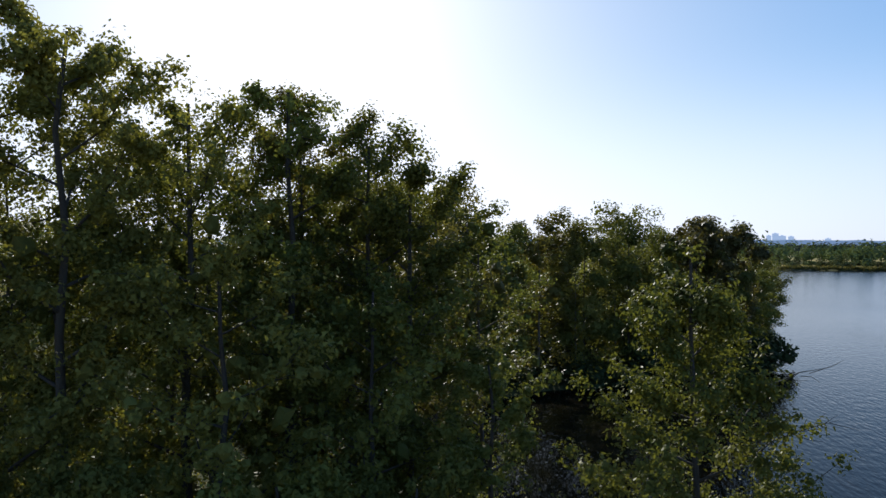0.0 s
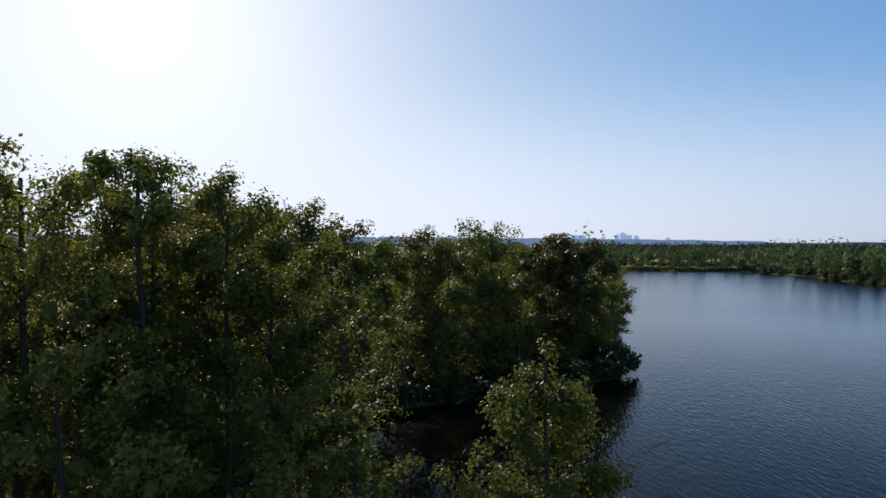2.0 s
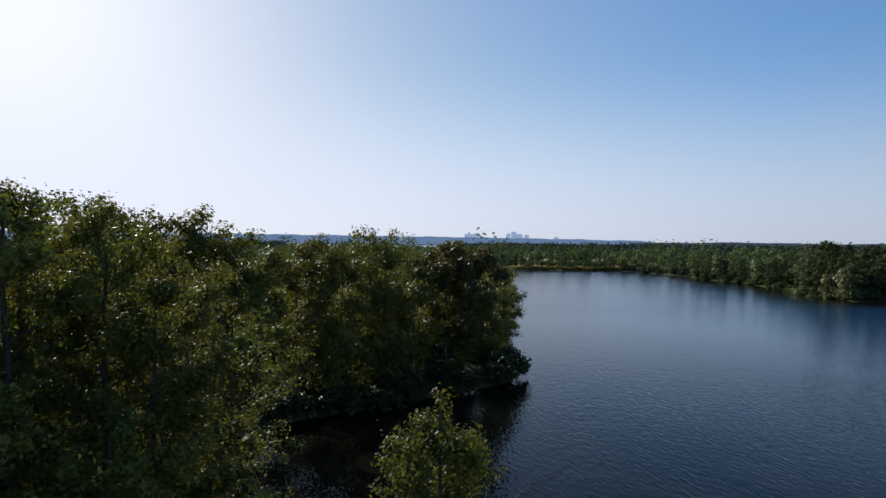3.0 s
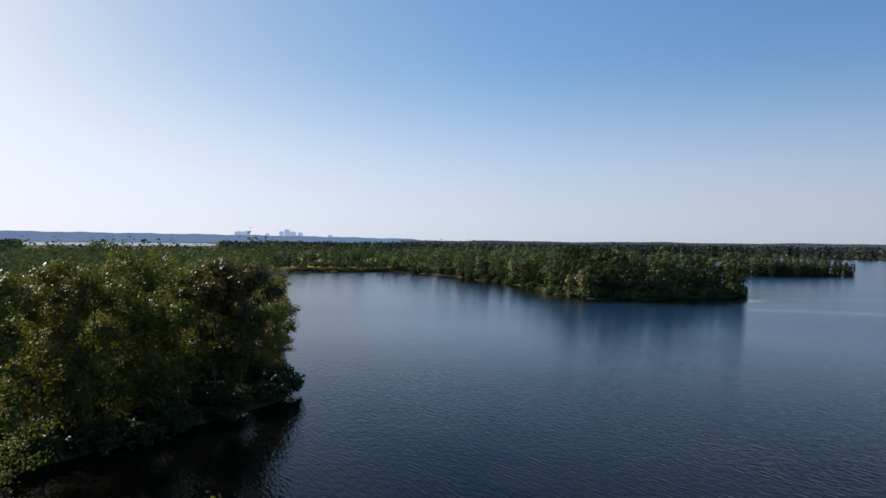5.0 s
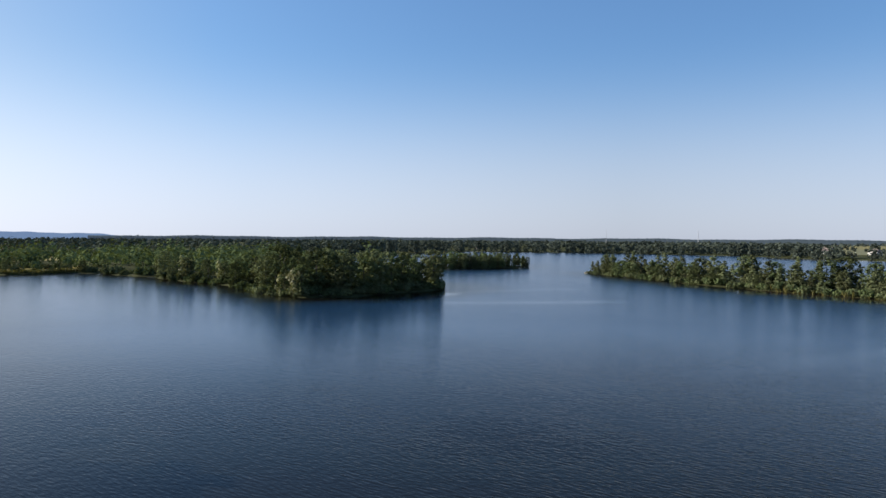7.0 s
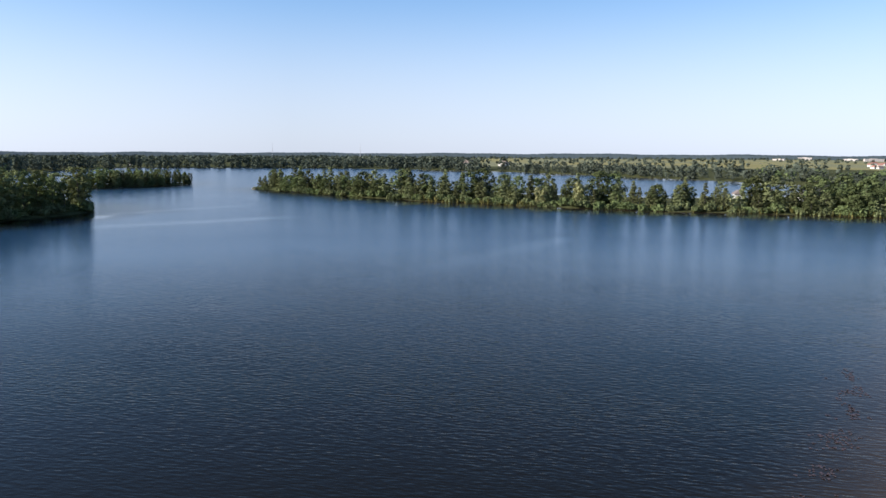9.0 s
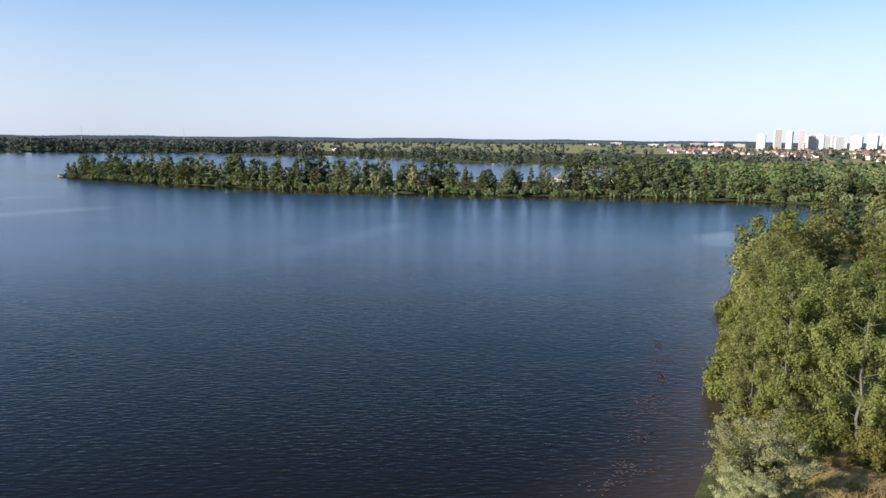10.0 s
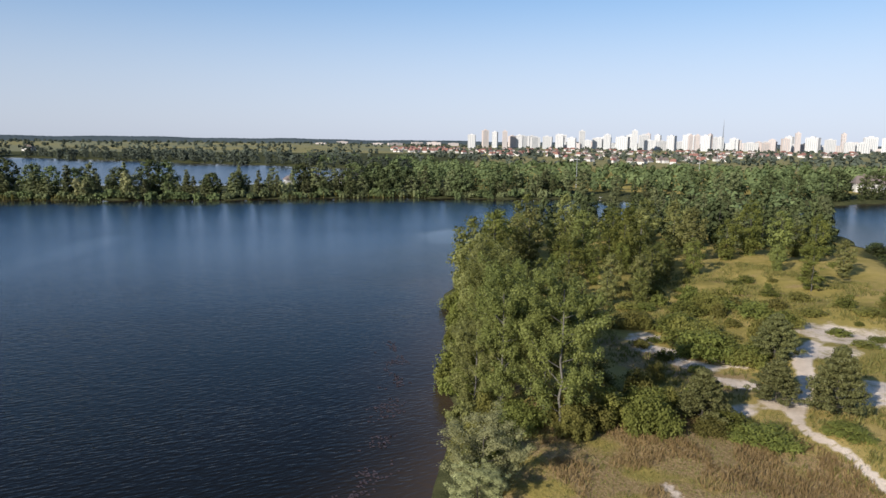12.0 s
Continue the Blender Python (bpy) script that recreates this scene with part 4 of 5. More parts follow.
plant(LOW_BUSH, along([(41.5, -33), (47, -36.2), (53, -40), (61, -46), (78, -58.5), (96, -73)], 3.6, 26, 0.5), 27, 2.2, 4.2, USED)
BAND_FAR = [(96, -75), (107, -91), (120, -108), (131, -127), (140, -150), (145, -180), (136, -205), (120, -220), (100, -209), (81, -182), (68, -163), (60, -146),
            (70, -132), (80, -122), (84, -96)]
band = spread_points(BAND_FAR, 6.6, 28, 1.0, 160, lambda x, y: math.degrees(math.atan2(-x, y)) > -154.5)
plant(LIGHT, [p for p in band if math.hypot(*p) < 165], 29, 6.5, 12.0, USED, (0.9, 1.25))
plant_mass("point_woodland", "dense green trees filling the end of the wooded point", SMALL, [p for p in band if math.hypot(*p) >= 165], 31, 6.0, 10.5)
plant(LIGHT, [(66.4, -84), (69, -90), (71.5, -97.6), (76, -101), (63, -80), (73, -107), (66, -122), (58, -130)], 30, 5.0, 7.0, USED, (1.0, 1.35))
low_trees = spread_points([(60, -66), (74, -76), (88, -86), (94, -102), (80, -110), (70, -92), (62, -76)], 4.6, 48, 5, 22)
plant(LIGHT, low_trees, 49, 3.2, 6.8, USED, (1.05, 1.4))
place(MID[2][0], 54.1, -111.1, 0.4, 0.78, 0.55, USED)
SCRUB = [(32.9, -44.3, 3.5, 2.0), (38.7, -50.0, 3.2, 1.6), (43.2, -66.5, 3.4, 3.0), (55.3, -69.3, 2.2, 2.2), (51.3, -73.1, 2.2, 2.8), (54.7, -84, 3.0, 2.0), (27.3, -51.2, 1.5, 2.4),
         (30.4, -48.6, 1.3, 1.5), (23.5, -56.9, 1.0, 1.8), (40.6, -100.3, 1.2, 1.9), (38.7, -68, 2.5, 2.1), (44.4, -86.4, 2.2, 1.8), (35.4, -46.8, 3.0, 2.0), (47.5, -71.5, 2.4, 2.4)]
SHRUBS = [(shrub("bush", "leafy green bush in the sandy meadow", 3, 2.2, 4600, 0.15, LEAF_BUSH, 91, "meadow bushes"), 3, 2.2),
          (shrub("bush", "greyish olive bush in the sandy meadow", 3, 2.2, 4600, 0.145, LEAF_OLIVE, 92, "meadow bushes"), 3, 2.2)]
LOW_SHRUBS = [(shrub("bush", "low rough green scrub of the meadow", 3, 2.2, 1400, 0.235, LEAF_GREEN, 93, "meadow bushes"), 3, 2.2),
              (shrub("bush", "low rough olive scrub of the meadow", 3, 2.2, 1400, 0.23, LEAF_OLIVE, 94, "meadow bushes"), 3, 2.2)]
for i, (x, y, h, r) in enumerate(SCRUB):
    m, h0, r0 = SHRUBS[i % 2]
    place(m, x, y, i, r / r0 * 1.2, h / h0 * 1.15, USED)
thicket = spread_points([(60, -92), (62, -78), (54, -69), (47, -67.5), (38.5, -66), (38.5, -74), (42, -82), (52, -92)], 3.3, 34, 5, 34) + [(35.0, -49.3), (34.4, -53.2), (36.4, -51.6), (30.4, -51.0), (41, -55.5), (44.5, -66.5)]
for i, (x, y) in enumerate(thicket):
    place((SHRUBS if y > -56 else LOW_SHRUBS)[(i + 1) % 2][0], x, y, i * 1.7, 0.55 + 0.16 * (i % 4), 0.45 + 0.17 * (i % 5), USED)
scrub_more = spread_points([(34, -76), (60, -66), (66, -80), (70, -100), (60, -120), (40, -118), (30, -100)], 4.4, 33, 5, 44)
for i, (x, y) in enumerate(scrub_more):
    place(LOW_SHRUBS[i % 2][0], x, y, i, 0.3 + 0.22 * (i % 4), 0.28 + 0.16 * (i % 3), USED)
for x, y, w, h in [(49.2, -63.4, 0.55, 0.42), (44.6, -61.6, 0.62, 0.45), (44.8, -65.6, 0.5, 0.36), (40.2, -61.0, 0.5, 0.34), (50.0, -66.6, 0.42, 0.3)]:
    place(LOW_SHRUBS[int(x) % 2][0], x, y, x, w, h, USED)
PINE = pine("pine_tree", "bushy young pine with grey-green needles in the sandy meadow", 6.0, 2.5, 15000, 0.14, 95, "meadow pines")
for i, (x, y, h, r) in enumerate([(26.2, -60.6, 6.2, 2.5), (31.0, -59.6, 4.2, 2.3), (37.7, -71.2, 5.0, 2.6), (32.2, -50.2, 4.7, 2.3)]):
    place(PINE, x, y, i * 1.3, r / 2.5, h / 6.0, USED)

# ---- far shores ----
island_rng = np.random.RandomState(104)
for x, y in along([(200, 168), (214, 153), (238, 146), (262, 143), (279, 152)], 5.5, 101, 1.6) + spread_points([(204, 168), (216, 154), (262, 145), (280, 155), (275, 190), (255, 215), (236, 225), (212, 183)], 7.5, 103, 3, 34):
    model, h0 = FAR[island_rng.choice([0, 0, 1, 1, 2])]
    h = np.interp(x, [200, 212, 232, 255, 270, 283], [14.0, 18.5, 17.0, 17.0, 16.0, 12.0]) * island_rng.uniform(0.70, 1.04)
    place(model, x, y, island_rng.uniform(0, 6.28), h / h0 * island_rng.uniform(1.15, 1.6), h / h0, USED)
plant(FAR, along([(202, 176), (210, 183), (235, 235), (241, 267), (256, 309)], 7.5, 105, 2.0), 106, 9.0, 14.5, USED, (1.0, 1.3))
plant(FAR_SILVER, [(201, 168), (206, 177), (236, 240), (244, 272)], 107, 8, 11, USED)
plant(FAR_BUSH, along([(200, 165), (214, 150.5), (262, 140.5), (283, 151), (283, 166)], 5.0, 108, 0.6), 109, 3, 5, USED)
plant(FAR_BUSH, along([(203, 178), (236, 236), (241, 268), (257, 309), (263, 375)], 4.5, 110, 1.5), 111, 2.5, 6, USED)
plant(FAR, along([(196, 412), (225, 402), (262, 392), (266, 350)], 16, 112, 5), 113, 6, 10, USED, (1.1, 1.5))
plant(FAR, along([(431, 235), (449, 209), (492, 191), (508, 195)], 4.2, 114, 1.8), 115, 6, 11.5, USED, (1.0, 1.3))
plant_mass("islet_woodland", "dense low trees covering the small islet", SMALL, spread_points(ISLET, 4.6, 129, 0.5, 60), 130, 6.0, 10.5)
plant(WILLOWS, along([(436, 122), (390, 74), (337, 12), (307, -39), (283, -84), (273, -127), (255, -166), (233, -190), (220, -228)], 5.0, 116, 1.6), 117, 5.5, 9.5, USED, (1.2, 1.7))
plant(WILLOWS, along([(436, 116), (394, 71), (341, 9), (311, -42), (287, -86), (277, -128), (260, -168), (238, -193), (224, -230)], 4.3, 134, 2.4), 135, 8.0, 14.0, USED, (1.05, 1.5))
plant_mass("strip_woodland", "poplars and willows behind the waterside row of the spit", FAR, along([(430, 108), (350, 12), (322, -42), (298, -90), (287, -130), (270, -172), (245, -200)], 10, 118, 4.0), 119, 6, 10.5)
plant(FAR_SILVER, along([(380, 66), (300, -45), (270, -130)], 45, 120, 1.0), 121, 6, 9, USED)
plant(FAR_BUSH, along([(434, 121), (389, 76), (334.5, 12.5), (305, -38), (281, -83), (271, -127), (253, -166), (230, -190)], 6.0, 122, 1.2), 123, 2.0, 4.0, USED, (0.9, 1.4))
plant(FAR, along([(216, -232), (192, -244), (168, -274), (140, -303), (137, -340)], 6.0, 124, 2.0), 125, 9, 13, USED, (1.1, 1.4))


plant_mass("bank_woodland", "low trees along the far bank of the second lake", DISTANT, along([(905, -62), (845, -110), (695, -195), (612, -241), (545, -279)], 5, 126, 6.0), 128, 5.0, 12.0)
plant_mass("bank_woodland", "tall dark trees closing off the far end of the second lake", DISTANT, along([(1008, 492), (1046, 300), (1018, 83), (910, -55)], 4.5, 143, 9.0) + along([(560, 440), (700, 480), (870, 492), (1000, 492)], 5, 127, 8.0), 144, 9.0, 17.0)
plant_mass("bank_woodland", "scrubby trees round the near end of the second lake", DISTANT, along([(548, -281), (500, -287), (430, -247), (362, -197)], 5.5, 136, 3.0) + along([(548, -296), (500, -302), (425, -262), (352, -208)], 9, 137, 6.0), 138, 4.0, 9.0)
plant_mass("shore_undergrowth", "low dark bushes along the waterline of the spit", FAR_BUSH, along([(434, 121.5), (389, 76.5), (334.5, 13), (304.5, -38), (280.5, -83), (270.5, -127), (252.5, -165.5), (229.5, -190), (216, -229)], 3.6, 139, 0.7), 140, 2.4, 4.8, (0.8, 1.1))
plant_mass("shore_undergrowth", "low dark bushes along the waterline of the wooded island", FAR_BUSH, along([(240, 268), (234, 236), (208, 182), (200, 165), (214, 150.5), (262, 140.5), (283, 151), (283, 166)], 3.2, 141, 0.8), 142, 1.6, 3.8, (0.9, 1.3))
place(DISTANT[0][0], 1020, 200, 0, 0.8, 0.8, USED)
place(SMALL[0][0], 455, 222, 0, 0.8, 0.8, USED)
place(SMALL[1][0], 470, 214, 0, 0.8, 0.9, USED)


# ---- woods beyond, which nobody could count ----
def in_field(x, y):
    f = (np.hypot((x - 330) / 105, (y - 800) / 250) < 1) | (np.hypot((x - 236) / 60, (y - 425) / 28) < 1)
    f |= (np.hypot((x - 690) / 90, (y + 445) / 45) < 1) | (np.hypot((x - 510) / 60, (y + 640) / 22) < 1)
    return f | (np.hypot((x - 400) / 70, (y + 330) / 16) < 1)


def wood_mass(name, label, inner, outer, rings, gap, per, size, low, high, seed, thin=0.0, leaf=LEAF_WOOD_HAZED):
    rng = np.random.RandomState(seed)
    xs, ys = [], []
    for d in np.geomspace(inner, outer, rings):
        n = int(math.radians(208) * d / (gap * (d / inner) ** 0.35))
        a = np.radians(rng.uniform(-168, 40, n))
        r = d * (1 + rng.uniform(-0.5, 0.5, n) * (outer / inner) ** (1 / rings) * 0.06)
        xs.append(-np.sin(a) * r)
        ys.append(np.cos(a) * r)
    x, y = np.concatenate(xs), np.concatenate(ys)
    az, d = np.degrees(np.arctan2(-x, y)), np.hypot(x, y)
    ok = (land(x, y) > 9) & ~in_field(x, y)
    ok &= ~((x > 240) & (x < 480) & (y > -190) & (y < 130) & (d < 560) & (az < -70))
    ok &= ~((az < -7) & (az > -20.5) & (d > 760))
    ok &= (wobble(x, y, 520, 8) > -0.75 + thin * 1.1) | (rng.uniform(size=len(x)) < 0.06)
    open_side = (az < -131) & (az > -149)
    town = (az < -120) & (d > np.where(open_side, 700, 900)) & (d < 2300)
    ok &= ~town | (rng.uniform(size=len(x)) < 0.4)
    open_land = (az < -92) & (az > -122) & (d > 900) & (d < 2700)
    ok &= ~open_land | (rng.uniform(size=len(x)) < 0.12)
    x, y, town, d = x[ok], y[ok], town[ok], d[ok]
    n = len(x)
    az = np.degrees(np.arctan2(-x, y))
    z, h = ground_z(x, y), rng.uniform(low, high, n) * rng.uniform(0.6, 1.15, n) * np.where(town, 0.6, np.where((az < -129) & (az > -150) & (d > 400), 0.5, np.where((az < -119) & (d > 380), 0.7, 1))) * (1 + 0.18 * wobble(x, y, 90, 9)) * np.interp(d, [1200, 2600], [1.0, 0.7]) * np.where(az > -90, 1.25, 1.0)
    w = h * rng.uniform(0.28, 0.62, n)
    k = np.repeat(np.arange(n), per)
    v = rng.normal(size=(n * per, 3))
    v /= np.linalg.norm(v, axis=1, keepdims=True)
    v *= rng.uniform(0.6, 1.05, (n * per, 1))
    c = np.stack([x[k] + v[:, 0] * w[k], y[k] + v[:, 1] * w[k], z[k] + h[k] * (0.52 + 0.46 * v[:, 2])], -1)
    nrm = v + rng.normal(size=v.shape) * 0.15 + [0, 0, 0.3]
    nrm /= np.linalg.norm(nrm, axis=1, keepdims=True)
    vs, fs = leaves(c, nrm, size * (d[k] / inner) ** 0.5, rng, 1.35)
    ob = new(name, mesh_np(name, vs, fs, leaf, True))
    return tagged(ob, label, "woods", kind="stuff")


wood_mass("woodland", "mixed green flood-plain woods behind the lake shores", 215, 640, 44, 9.5, 54, 1.2, 8, 14, 201, leaf=LEAF_SHORE)
wood_mass("far_woodland", "distant woods reaching to the horizon, haze put into their grey-green", 660, 3150, 52, 14, 16, 3.0, 9, 14, 202, 0.25)


# ---- small growth ----
def tufts(name, label, pts, height, blades, mat, seed, lean=0.35, width=0.035):
    rng = np.random.RandomState(seed)
    p = np.repeat(np.asarray(pts), blades, 0) + rng.normal(size=(len(pts) * blades, 2)) * 0.12
    n = len(p)
    z = ground_z(p[:, 0], p[:, 1])
    h = height * rng.uniform(0.5, 1.2, n)
    a = rng.uniform(0, 6.28, n)
    side = np.stack([np.cos(a), np.sin(a), 0 * a], -1) * width * rng.uniform(0.7, 1.4, (n, 1))
    base = np.stack([p[:, 0], p[:, 1], z - 0.02], -1)
    tip = base + np.stack([rng.normal(size=n) * lean * h, rng.normal(size=n) * lean * h, h], -1)
    v = np.stack([base - side, base + side, (base + tip) / 2 + side * 0.9, tip], 1).reshape(-1, 3)
    f = np.arange(4 * n).reshape(n, 4)
    return tagged(new(name, mesh_np(name, v, f, mat)), label, "grass", kind="stuff")


STRAW = foliage("dry_grass", (0.150, 0.105, 0.050), (0.270, 0.195, 0.090), (0.350, 0.280, 0.150), 0.25, 0.3)
REED = foliage("reed", (0.085, 0.086, 0.026), (0.180, 0.170, 0.052), (0.260, 0.215, 0.090), 0.25, 0.2)
g_rng = np.random.RandomState(61)
pts = g_rng.uniform((8, -58), (44, -30), (15000, 2))
keep = (np.hypot((pts[:, 0] - 27) / 18, (pts[:, 1] + 43) / 10.5) < 1) & (sand_mask(pts[:, 0], pts[:, 1]) < 0.3) & (wobble(pts[:, 0], pts[:, 1], 9, 12) + 0.09 * (-pts[:, 1] - 42) > 0.0) & (land(pts[:, 0], pts[:, 1]) > 3)
tufts("dry_grass", "reddish dry grass of the meadow", pts[keep], 0.40, 5, STRAW, 62, width=0.026)
keep = (sand_mask(pts[:, 0], pts[:, 1]) < 0.3) & (land(pts[:, 0], pts[:, 1]) > 3)
tufts("short_grass", "short dry olive grass of the meadow", pts[keep], 0.17, 2, REED, 68, width=0.03)
pts = g_rng.uniform((15, -125), (75, -50), (18000, 2))
keep = (sand_mask(pts[:, 0], pts[:, 1]) < 0.25) & (land(pts[:, 0], pts[:, 1]) > 5) & (wobble(pts[:, 0], pts[:, 1], 12, 13) > -0.2)
tufts("meadow_grass", "yellow-green grass of the meadow", pts[keep], 0.5, 3, REED, 63, width=0.05)
plant(FAR_BUSH, spread_points([(196, 402), (262, 384), (292, 400), (290, 446), (240, 455), (190, 440)], 8.5, 131, 1, 34), 132, 1.8, 4.5, USED, (1.0, 1.5))
plant(FAR, [(206, 424), (228, 418), (251, 430), (275, 412), (262, 402)], 133, 6, 9, USED)
reed_pts = [p for line, st in (([(194, 400), (223, 390), (262, 380)], 0.12), ([(331, 11), (303, -37)], 0.8), ([(284, -80), (270, -126), (252, -164)], 1.2)) for p in along(line, st, 64, 1.0)]
tufts("reeds", "reeds along the far waterline", reed_pts, 2.2, 4, REED, 65, 0.2, 0.2)

WEED = plain("pond_weed", (0.040, 0.025, 0.026), (0.085, 0.056, 0.055), 1.0, 0.6, 0)
w_pts = np.array(along([(38, -20), (42, -23.5), (47, -27.8), (54, -32.5), (60, -37), (72, -44)], 0.06, 66, 0.8))
w_pts = w_pts[wobble(w_pts[:, 0], w_pts[:, 1], 6, 14) > 0.15]
wv, wf = leaves(np.column_stack([w_pts, np.full(len(w_pts), 0.03)]), np.tile([0.0, 0.02, 1.0], (len(w_pts), 1)), 0.27, np.random.RandomState(67), 1.3)
wv[:, 2] = 0.03
tagged(new("pond_weed", mesh_np("pond_weed", wv, wf, WEED)), "reddish water weed floating off the shore", "water plants", kind="stuff")

# ---- the town ----
CONCRETE = plain("pale_panel", (0.46, 0.45, 0.44), (0.57, 0.565, 0.56), 0.05, 0.8, 0)
PINKISH = plain("pinkish_panel", (0.43, 0.37, 0.34), (0.52, 0.45, 0.42), 0.05, 0.8, 0)
GLAZING = plain("window_glass", (0.24, 0.26, 0.29), (0.36, 0.38, 0.41), 0.3, 0.15, 0)
ROOF_RED = plain("red_roof_tiles", (0.170, 0.075, 0.058), (0.250, 0.120, 0.092), 0.4, 0.8, 0)
ROOF_BROWN = plain("brown_roof", (0.11, 0.085, 0.075), (0.19, 0.150, 0.130), 0.4, 0.8, 0)
RENDER_WALL = plain("pale_render", (0.44, 0.42, 0.39), (0.58, 0.56, 0.53), 0.3, 0.85, 0)
STEEL = plain("steel", (0.30, 0.31, 0.33), (0.42, 0.43, 0.45), 1.0, 0.5, 0, 0.6)


def box_mesh(name, mat, *boxes):
    """One mesh of boxes, each x0, x1, y0, y1, z0, z1."""
    vs, fs = [], []
    for x0, x1, y0, y1, z0, z1 in boxes:
        b = len(vs)
        vs += [(x0, y0, z0), (x1, y0, z0), (x1, y1, z0), (x0, y1, z0), (x0, y0, z1), (x1, y0, z1), (x1, y1, z1), (x0, y1, z1)]
        fs += [[b + i for i in q] for q in ((0, 3, 2, 1), (4, 5, 6, 7), (0, 1, 5, 4), (1, 2, 6, 5), (2, 3, 7, 6), (3, 0, 4, 7))]
    return mesh_np(name, vs, fs, mat)


def tower(name, label, w, d, floors, wall, bays):
    """A slab or point block: piers and parapet stand proud of recessed window columns."""
    h = floors * 3.0
    ob = thing(name, label, "apartment block", "apartment blocks of the town")
    part("wall", box_mesh("wall", wall, (-w / 2, w / 2, -d / 2, d / 2, -1, h), (-w / 2 - 0.3, w / 2 + 0.3, -d / 2 - 0.3, d / 2 + 0.3, h, h + 1.0)), ob)
    part("roof_house", box_mesh("roof_house", wall, (-w / 6, w / 6, -d / 4, d / 4, h + 1.0, h + 4.5)), ob)
    step = w / bays
    for side in (-1, 1):
        for i in range(bays):
            x, y = -w / 2 + step * (i + 0.5), side * (d / 2 + 0.06)
            part("window_column", box_mesh("window_column", GLAZING, (x - step * 0.16, x + step * 0.16, y - 0.1, y + 0.1, 1.2, h - 1.0)), ob)
        for i in range(bays + 1):
            x = -w / 2 + step * i
            part("pier", box_mesh("pier", wall, (x - 0.5, x + 0.5, side * (d / 2 + 0.35) - 0.35, side * (d / 2 + 0.35) + 0.35, -1, h)), ob)
    return ob


def house(name, label, w, d, h, roof_mat):
    ob = thing(name, label, "house", "houses of the town")
    part("wall", box_mesh("wall", RENDER_WALL, (-w / 2, w / 2, -d / 2, d / 2, -1, h)), ob)
    r, e = h + d * 0.42, 0.5
    v = [(-w / 2 - e, -d / 2 - e, h - 0.2), (w / 2 + e, -d / 2 - e, h - 0.2), (w / 2 + e, d / 2 + e, h - 0.2), (-w / 2 - e, d / 2 + e, h - 0.2), (-w / 2 + 1, 0, r), (w / 2 - 1, 0, r)]
    f = [(0, 1, 5, 4), (2, 3, 4, 5), (1, 2, 5, 5), (3, 0, 4, 4), (3, 2, 1, 0)]
    me = bpy.data.meshes.new("roof")
    me.from_pydata(v, [], [tuple(dict.fromkeys(q)) for q in f])
    me.materials.append(roof_mat)
    roof = part("roof", me, ob)
    part("chimney", box_mesh("chimney", ROOF_BROWN, (w * 0.2, w * 0.2 + 0.8, 0.3, 1.1, h, r + 0.8)), roof)
    for side in (-1, 1):
        for x in (-w * 0.28, w * 0.22):
            part("window", box_mesh("window", GLAZING, (x - 0.7, x + 0.7, side * d / 2 - 0.06, side * d / 2 + 0.06, 1.1, 2.5)), ob)
    return ob


def polar_place(az, d):
    return -math.sin(radians(az)) * d, math.cos(radians(az)) * d


BLOCKS = [(tower("apartment_tower", "pale high-rise apartment tower far across the woods", 24, 20, 20, CONCRETE, 4), 63),
          (tower("apartment_tower", "pinkish high-rise apartment tower far across the woods", 22, 20, 18, PINKISH, 4), 57),
          (tower("apartment_slab", "long white apartment slab of the town", 42, 16, 15, CONCRETE, 6), 48),
          (tower("apartment_slab", "low long apartment slab of the town", 70, 15, 9, PINKISH, 9), 30)]
t_rng = np.random.RandomState(71)
SKYLINE = [(-127.5, 0, 1.0), (-128.6, 1, 1.0), (-129.4, 0, 0.95), (-130.2, 1, 0.95), (-130.8, 1, 0.9), (-131.4, 0, 0.95), (-132.6, 2, 1.1), (-133.6, 2, 1.2), (-134.7, 0, 0.95),
           (-135.6, 2, 0.95), (-136.4, 0, 1.05), (-137.6, 2, 0.9), (-138.4, 0, 0.85), (-139.6, 2, 1.0), (-140.5, 0, 0.9), (-141.6, 2, 1.0), (-142.5, 2, 0.95), (-143.3, 0, 0.85),
           (-144.6, 2, 1.2), (-145.8, 2, 1.0), (-146.8, 0, 0.95), (-147.8, 2, 0.9), (-149.0, 2, 0.85), (-150.3, 2, 0.8), (-151.3, 1, 1.15), (-152.1, 1, 1.1), (-153.1, 2, 1.05),
           (-154.2, 2, 1.1), (-155.4, 2, 1.0), (-156.6, 2, 1.0), (-157.8, 2, 0.95), (-159.0, 2, 1.0),
           (-119.8, 3, 0.6), (-121.2, 3, 0.8), (-123.0, 3, 0.9), (-124.4, 3, 1.0), (-126.0, 3, 1.0), (-115.2, 3, 0.6), (-116.9, 3, 0.7)]
for i, (az, kind, s) in enumerate(SKYLINE):
    x, y = polar_place(az, t_rng.uniform(1950, 2250))
    if kind == 3:
        x, y, s = x * 1.35, y * 1.35, s * 0.62
    place(BLOCKS[kind][0], x, y, radians(az) + t_rng.uniform(-0.5, 0.5), t_rng.uniform(0.5, 0.9), s * t_rng.uniform(0.55, 0.98), USED)
